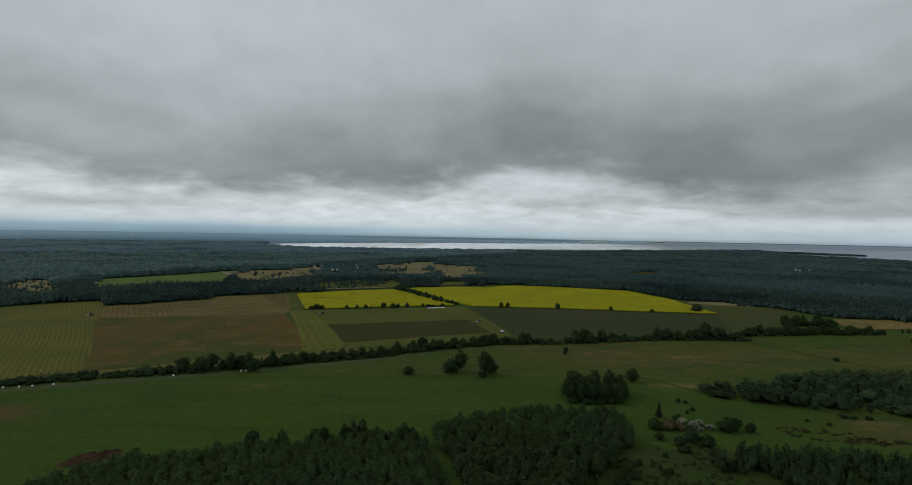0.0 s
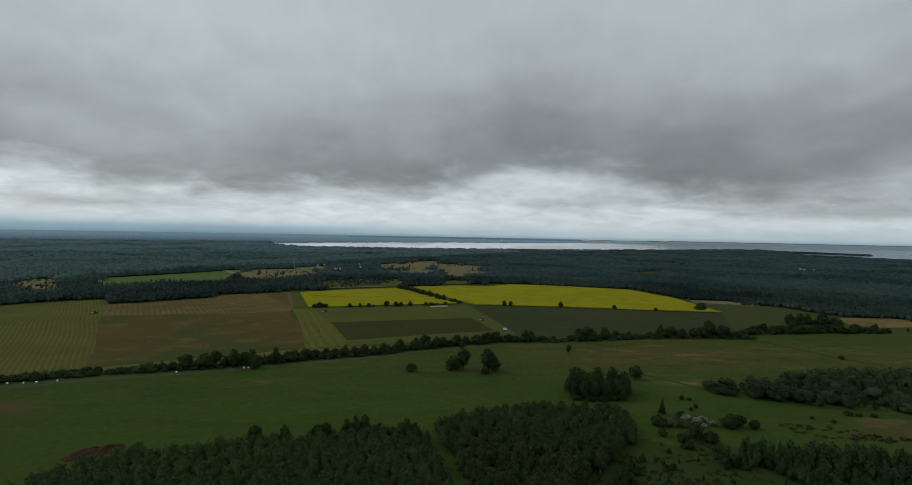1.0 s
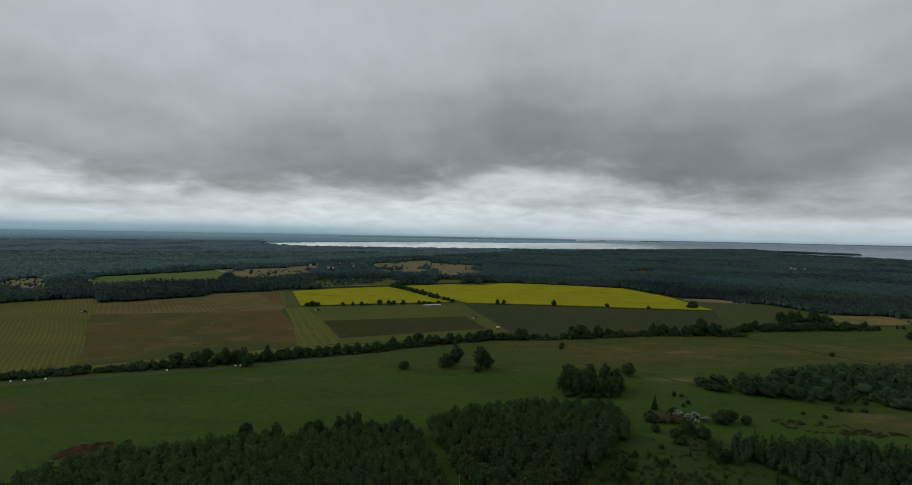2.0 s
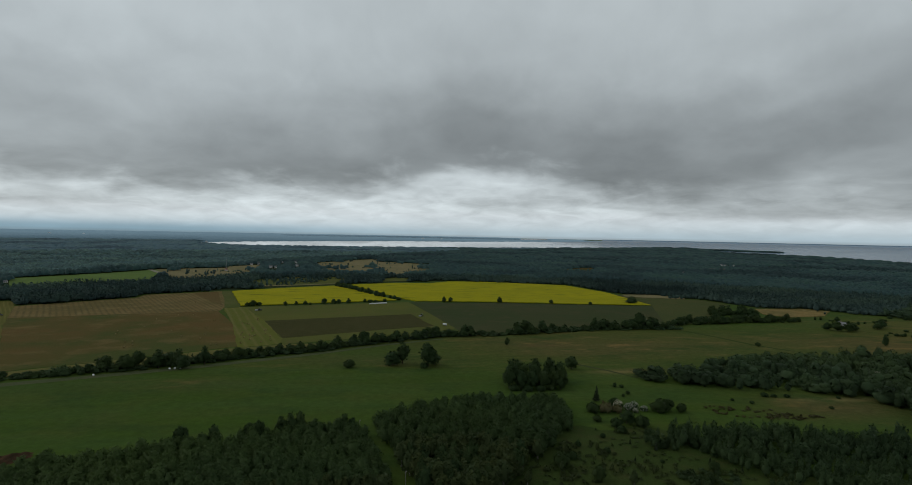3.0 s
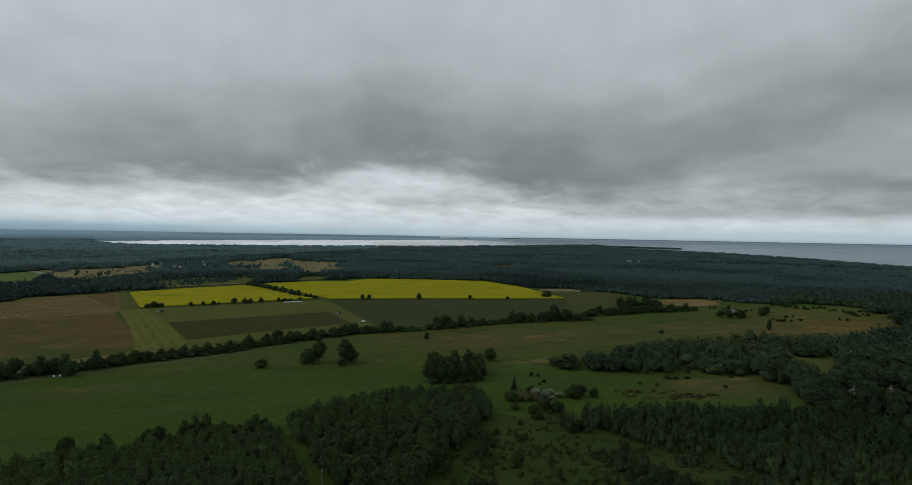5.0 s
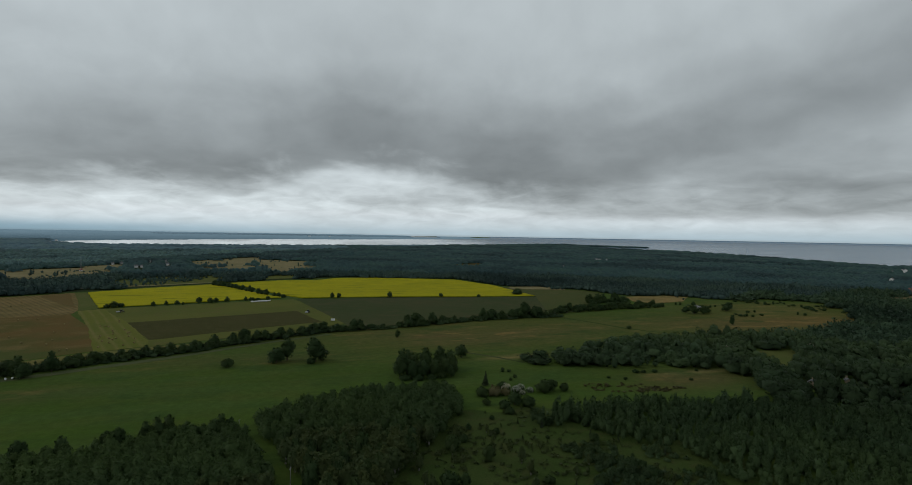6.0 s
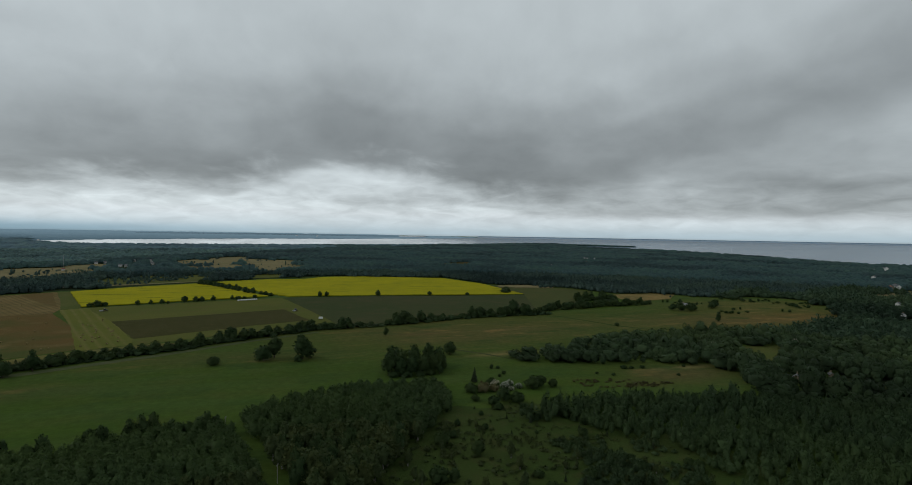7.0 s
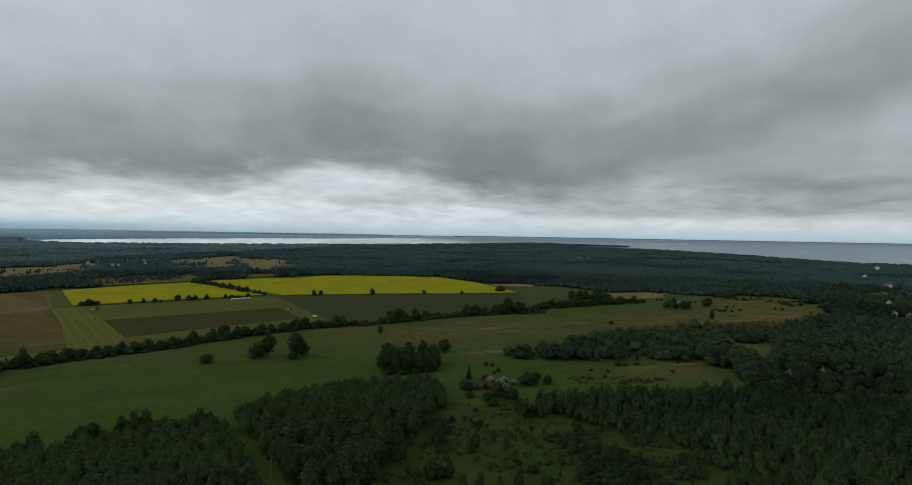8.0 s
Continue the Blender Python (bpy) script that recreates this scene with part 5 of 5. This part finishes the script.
tagged(new("heath_scrub", mesh_from("heath_scrub", v, f, [M["alder_leaf"]], normals=n)), "dark thicket of low scrub on the heath", "scrub", kind="stuff")


# ---- buildings and small things ----
def box(bm, x0, x1, y0, y1, z0, z1):
    m = Matrix.Translation(((x0 + x1) / 2, (y0 + y1) / 2, (z0 + z1) / 2)) @ Matrix.Diagonal((x1 - x0, y1 - y0, z1 - z0, 1))
    return bmesh.ops.create_cube(bm, size=1.0, matrix=m)["verts"]


def rod(bm, a, b, r, sides=8, r2=None):
    a, b = Vector(a), Vector(b)
    m = Matrix.Translation((a + b) / 2) @ (b - a).to_track_quat("Z", "Y").to_matrix().to_4x4()
    bmesh.ops.create_cone(bm, cap_ends=True, segments=sides, radius1=r, radius2=r if r2 is None else r2, depth=(b - a).length, matrix=m)


def house(x, y, w, d, h, turn, wall, roof, label, name="house", pitch=0.75):
    """A gabled house: wall, two roof slopes, chimney, door and windows with frames."""
    e = new(name)
    X, Y, Z, k = (float(v) for v in bent(x, y))
    e.matrix_world = pose(X, Y, Z, 0, 0, turn) @ Matrix.Diagonal((k, k, k, 1))
    top = h + d / 2 * pitch
    bm = bmesh.new()
    prof = [(-d / 2, -0.2), (d / 2, -0.2), (d / 2, h), (0, top), (-d / 2, h)]
    ends = [[bm.verts.new((s * w / 2, p, z)) for p, z in prof] for s in (-1, 1)]
    bm.faces.new(ends[0])
    bm.faces.new(ends[1][::-1])
    for i in range(5):
        if i not in (2, 3):
            bm.faces.new((ends[0][i], ends[0][(i + 1) % 5], ends[1][(i + 1) % 5], ends[1][i]))
    bmesh.ops.recalc_face_normals(bm, faces=bm.faces[:])
    part("wall", bm, M[wall], e)
    for s in (-1, 1):
        bm = bmesh.new()
        over, th = 0.5, 0.22
        p0, p1 = Vector((0, 0, top + 0.05)), Vector((0, s * (d / 2 + over), h - over * pitch + 0.05))
        vs = [bm.verts.new((sx * (w / 2 + over), p.y, p.z + dz)) for p in (p0, p1) for sx in (-1, 1) for dz in (0, th)]
        bmesh.ops.convex_hull(bm, input=vs)
        part("roof", bm, M[roof], e)
    bm = bmesh.new()
    box(bm, w * 0.15, w * 0.15 + 0.8, -0.4, 0.4, top - 0.8, top + 1.1)
    box(bm, w * 0.15 - 0.08, w * 0.15 + 0.88, -0.48, 0.48, top + 1.1, top + 1.25)
    part("chimney", bm, M["timber"], e)
    n = max(2, int(w / 3.2))
    for s in (-1, 1):
        for i in range(n):
            cx = -w / 2 + (i + 0.5) * w / n
            if s < 0 and i == n // 2:
                bm = bmesh.new()
                box(bm, cx - 0.5, cx + 0.5, s * d / 2 - 0.06, s * d / 2 + 0.06, 0, 2.1)
                part("door", bm, M["timber"], e)
                continue
            bm = bmesh.new()
            box(bm, cx - 0.6, cx + 0.6, s * d / 2 - 0.05, s * d / 2 + 0.05, 0.9, 2.3)
            win = part("window", bm, M["timber"], e)
            bm = bmesh.new()
            box(bm, cx - 0.5, cx + 0.5, s * d / 2 - 0.07, s * d / 2 + 0.07, 1.0, 2.2)
            part("pane", bm, M["glass"], win)
    return tagged(e, label, "house")


house(487, 545, 8, 6, 3.2, 100, "white", "grey_roof", "white farmhouse with grey roof among dark trees")
for x, y, w, d, h, t, wl, rf, lab in (
        (1583, 1043, 18, 10, 7, 15, "white", "grey_roof", "long white building on the wooded rise"),
        (1660, 1062, 20, 11, 10, -10, "white", "grey_roof", "tall white building above the trees"),
        (1640, 1046, 14, 10, 12, 40, "white", "grey_roof", "tall narrow white building above the trees"),
        (1078, 668, 13, 9, 5.5, 35, "white", "grey_roof", "large white house with pale roof"),
        (1056, 667, 11, 8, 5, 60, "timber", "red_roof", "house with a red roof by the wood"),
        (1040, 690, 12, 9, 4, 10, "white", "red_roof", "small house with a red roof"),
        (1100, 690, 14, 9, 4.5, -20, "white", "grey_roof", "white cottage by the village road"),
        (1290, 850, 14, 10, 6, 15, "white", "grey_roof", "pale cottage half hidden in the wood"),
        (789, 491, 7, 6, 4.5, 15, "white", "grey_roof", "small white cottage between trees"),
        (662, 407, 6, 5, 6.5, 50, "white", "grey_roof", "whitewashed cottage with a grey roof"),
        (676, 401, 6, 5, 4, 10, "timber", "grey_roof", "timber outbuilding with pale roof"),
        (308, 250, 7, 5.5, 2.6, 30, "timber", "grey_roof", "timber summer house with a pale grey roof"),
        (337, 250, 4, 3, 2.2, 60, "timber", "grey_roof", "small pale garden shed"),
        (-317, 1390, 10, 7, 5.5, 15, "white", "grey_roof", "white farmhouse beside dark trees"),
        (-305, 1392, 9, 7, 5, -25, "white", "grey_roof", "white farm building beside dark trees"),
        (-322, 1412, 8, 7, 5, 60, "timber", "grey_roof", "timber barn behind white farm buildings"),
        (-392, 1498, 8, 6, 5, 10, "white", "grey_roof", "white cottage on the dry field"),
        (-380, 1523, 8, 6, 5, 40, "white", "grey_roof", "pale cottage behind the dry field"),
        (-336, 1610, 8, 7, 5, 5, "white", "grey_roof", "pale house among scattered trees"),
        (-298, 1615, 9, 7, 5, -20, "white", "grey_roof", "white house among scattered trees"),
        (-268, 1470, 10, 8, 5, 10, "white", "grey_roof", "pale farm cottage by the dry field"),
        (-391, 1281, 7, 6, 4, 25, "white", "red_roof", "small hut at the foot of a mast"),
        (923, 1517, 8, 6, 5, 20, "white", "grey_roof", "white house in a forest hamlet"),
        (940, 1525, 10, 6, 5, 5, "white", "grey_roof", "long white house in a forest hamlet"),
        (955, 1515, 7, 6, 5, -15, "white", "grey_roof", "small white house in a forest hamlet"),
        (970, 1520, 8, 6, 5, 40, "timber", "grey_roof", "timber house in a forest hamlet"),
        (1121, 1771, 10, 7, 6, 10, "white", "grey_roof", "white house behind the forest hamlet"),
        (1108, 1732, 9, 7, 6, -30, "white", "grey_roof", "pale house behind the forest hamlet"),
        (1142, 1735, 9, 7, 6, 25, "white", "grey_roof", "white house on the edge of the hamlet"),
        (751, 1353, 11, 7, 5, 5, "white", "grey_roof", "pale roof half hidden by forest"),
        (-640, 958, 6.5, 5, 2.8, 20, "white", "grey_roof", "white hut at the corner of a bright field"),
        (400, 650, 10, 7, 4, 12, "white", "grey_roof", "white cottage behind the hedge")):
    house(x, y, w * 0.75, d * 0.75, h * 0.85, t, wl, rf, lab)


def utility_pole(x, y, h, label):
    e = new("utility_pole")
    e.matrix_world = pose(x, y, 0, 0, 0, 70)
    bm = bmesh.new()
    rod(bm, (0, 0, -0.5), (0, 0, h), 0.13, 10, 0.09)
    part("pole", bm, M["pole"], e)
    bm = bmesh.new()
    box(bm, -0.9, 0.9, -0.06, 0.06, h - 0.5, h - 0.38)
    part("crossarm", bm, M["pole"], e)
    for sx in (-0.8, 0, 0.8):
        bm = bmesh.new()
        rod(bm, (sx, 0, h - 0.38 if sx else h), (sx, 0, h - 0.14 if sx else h + 0.24), 0.05, 8)
        part("insulator", bm, M["steel"], e)
    return tagged(e, label, "pole", "poles of the cutting")


utility_pole(5, 199, 6.8, "pale grey wooden power pole in a cutting")
utility_pole(-16, 261, 4.6, "pale grey wooden power pole by the wood")


def mast(x, y, h):
    e = new("radio_mast")
    X, Y, Z, k = (float(v) for v in bent(x, y))
    e.matrix_world = pose(X, Y, Z) @ Matrix.Diagonal((k, k, k, 1))
    for i in range(3):
        a, b = i * 2.094, (i + 1) * 2.094
        bm = bmesh.new()
        rod(bm, (math.cos(a) * 0.8, math.sin(a) * 0.8, 0), (math.cos(a) * 0.25, math.sin(a) * 0.25, h), 0.10, 6)
        part("leg", bm, M["steel"], e)
        for j in range(10):
            z0, z1 = h * j / 10, h * (j + 1) / 10
            r0, r1 = 0.8 - 0.55 * j / 10, 0.8 - 0.55 * (j + 1) / 10
            bm = bmesh.new()
            rod(bm, (math.cos(a) * r0, math.sin(a) * r0, z0), (math.cos(b) * r1, math.sin(b) * r1, z1), 0.06, 5)
            part("brace", bm, M["steel"], e)
    return tagged(e, "slim grey lattice radio mast rising above the trees", "mast")


mast(2060, 1990, 44)
mast(-391, 1281, 31)


# row of film-wrapped bales, single bales, machines
def wrapped_row(x0, y0, x1, y1):
    e = new("bale_row")
    d = math.hypot(x1 - x0, y1 - y0)
    e.matrix_world = pose(x0, y0, 0.1, 0, 0, math.degrees(math.atan2(y1 - y0, x1 - x0)))
    n = int(d / 1.4)
    for i in range(n):
        bm = bmesh.new()
        rod(bm, (i * 1.4 + 0.02, 0, 0.78), (i * 1.4 + 1.36, 0, 0.78), 0.8, 14)
        bmesh.ops.bevel(bm, geom=[ed for ed in bm.edges if ed.calc_face_angle(0) > 1.2], offset=0.12, segments=2, affect="EDGES")
        part("wrapped_bale", bm, M["wrap"], e)
    return tagged(e, "long row of white film-wrapped bales", "bales")


wrapped_row(-36, 714, -13, 722)


def round_bale(x, y, turn, mat="straw", label="round straw bale lying on the mown field"):
    bm = bmesh.new()
    rod(bm, (0, -0.62, 0.66), (0, 0.62, 0.66), 0.68, 14)
    bmesh.ops.bevel(bm, geom=[ed for ed in bm.edges if ed.calc_face_angle(0) > 1.2], offset=0.07, segments=2, affect="EDGES")
    ob = new("round_bale", bm_mesh("round_bale", bm, M[mat]))
    ob.matrix_world = pose(x, y, 0.1, 0, 0, turn) @ Matrix.Diagonal((0.85, 0.85, 0.85, 1))
    return tagged(ob, label, "bale", "round bales on the fields")


def spread(first, region, count, seed, group=None):
    r = random.Random(seed)
    xs, ys = [p[0] for p in region], [p[1] for p in region]
    made = 0
    while made < count:
        x, y = r.uniform(min(xs), max(xs)), r.uniform(min(ys), max(ys))
        if inside(region, [x], [y])[0]:
            copy_thing(first, pose(x, y, 0.1, 0, 0, r.uniform(0, 180)))
            made += 1


bale = round_bale(-150, 560, 20)
spread(bale, [(-166, 568), (-145, 600), (-110, 500), (-105, 460), (-126, 452)], 22, 2)
spread(bale, [(-280, 590), (-210, 630), (-170, 565), (-132, 460), (-220, 440)], 18, 4)
spread(bale, [(-420, 650), (-350, 750), (-310, 800), (-215, 670)], 12, 6)
white = round_bale(-268, 331, 30, "wrap", "white film-wrapped bale beside the hedge")
for x, y, t in ((-285, 326, 5), (-281, 328, 60), (-277, 330, 20), (-262, 334, 80), (-252, 338, 10), (-150, 379, 40), (-147, 380, 0), (-144, 381, 70), (-190, 364, 60)):
    copy_thing(white, pose(x, y, 0.02, 0, 0, t))


def trailer(x, y, turn):
    """White box trailer: body, chassis, wheels."""
    e = new("farm_trailer")
    e.matrix_world = pose(x, y, 0.1, 0, 0, turn) @ Matrix.Diagonal((0.72, 0.72, 0.72, 1))
    bm = bmesh.new()
    box(bm, -2.6, 2.6, -1.2, 1.2, 1.0, 3.4)
    bmesh.ops.bevel(bm, geom=bm.edges[:], offset=0.08, segments=2, affect="EDGES")
    part("body", bm, M["wrap"], e)
    bm = bmesh.new()
    box(bm, -2.8, 2.8, -0.5, 0.5, 0.75, 1.0)
    part("chassis", bm, M["steel"], e)
    for sx in (-1.5, 1.5):
        for sy in (-1.15, 1.15):
            bm = bmesh.new()
            rod(bm, (sx, sy - 0.15, 0.48), (sx, sy + 0.15, 0.48), 0.48, 14)
            part("wheel", bm, M["rubber"], e)
    return tagged(e, "white box trailer parked by the hedge", "trailer")


trailer(49, 550, -20)


def tractor(x, y, turn, label):
    e = new("tractor")
    e.matrix_world = pose(x, y, 0.1, 0, 0, turn)
    bm = bmesh.new()
    box(bm, 0.2, 2.4, -0.45, 0.45, 0.9, 1.75)
    bmesh.ops.bevel(bm, geom=bm.edges[:], offset=0.12, segments=2, affect="EDGES")
    part("bonnet", bm, M["paint"], e)
    bm = bmesh.new()
    box(bm, -1.2, 0.3, -0.8, 0.8, 1.2, 2.75)
    bmesh.ops.bevel(bm, geom=bm.edges[:], offset=0.1, segments=2, affect="EDGES")
    part("cab", bm, M["glass"], e)
    bm = bmesh.new()
    box(bm, -1.3, 0.4, -0.9, 0.9, 2.75, 2.9)
    part("cab_roof", bm, M["paint"], e)
    for sx, r, wd in ((-0.8, 0.85, 0.5), (1.8, 0.55, 0.35)):
        for sy in (-0.95, 0.95):
            bm = bmesh.new()
            rod(bm, (sx, sy - wd / 2, r), (sx, sy + wd / 2, r), r, 16)
            wheel = part("wheel", bm, M["rubber"], e)
            bm = bmesh.new()
            rod(bm, (sx, sy - wd / 2 - 0.02, r), (sx, sy + wd / 2 + 0.02, r), r * 0.5, 12)
            part("rim", bm, M["straw"], wheel)
    bm = bmesh.new()
    box(bm, -5.0, -1.9, -1.2, 1.2, 0.5, 1.5)
    box(bm, -1.9, -1.2, -0.1, 0.1, 0.55, 0.7)
    part("rake", bm, M["steel"], e)
    return tagged(e, label, "tractor")


tractor(-160, 652, 30, "dark tractor with a hay machine on olive grass")
tractor(28, 613, 60, "dark tractor with a hay machine beside the ploughed plot")
tractor(-410, 607, 10, "dark tractor with a baler on the hay field")


def earth_mound():
    """A low spread of dug earth with uneven lumps."""
    gx, gy = np.meshgrid(np.linspace(-1, 1, 40), np.linspace(-1, 1, 26), indexing="ij")
    d = np.clip(1 - gx ** 2 - gy ** 2, 0, 1)
    n = np.array([noise.fractal((a * 3, b * 3, 2.0), 1.0, 2.0, 4) for a, b in zip(gx.ravel(), gy.ravel())]).reshape(gx.shape)
    z = d ** 0.7 * (1.5 + 1.6 * n) - 0.12
    x = gx * 12 * (1 + 0.15 * n)
    y = gy * 5.5 * (1 + 0.2 * n)
    v = np.stack([x, y, z], -1).reshape(-1, 3)
    i, j = np.meshgrid(np.arange(39), np.arange(25), indexing="ij")
    a = i * 26 + j
    f = np.stack([a, a + 26, a + 27, a + 1], -1).reshape(-1, 4)
    ob = new("earth_mound", mesh_from("earth_mound", v, f, [M["earth"]], True))
    ob.matrix_world = pose(-156, 232, 0, 0, 0, 42)
    return tagged(ob, "low heap of dug brown earth on the meadow", "earth heap")


earth_mound()

for a, r, w in ((-39.2, 8200, 150), (-38.1, 8300, 90), (-31.0, 8400, 120), (-28.6, 8600, 80), (2.5, 9300, 120), (4.5, 9400, 90), (-30.5, 6000, 60), (-18.8, 4260, 40)):
    hx, hy = polar(a, r)
    house(float(hx), float(hy), w, w * 0.35, 16 if r > 8000 else 10, 90 - a, "white", "grey_roof", "long pale hall in the hazy distance", "distant_hall", 0.3)
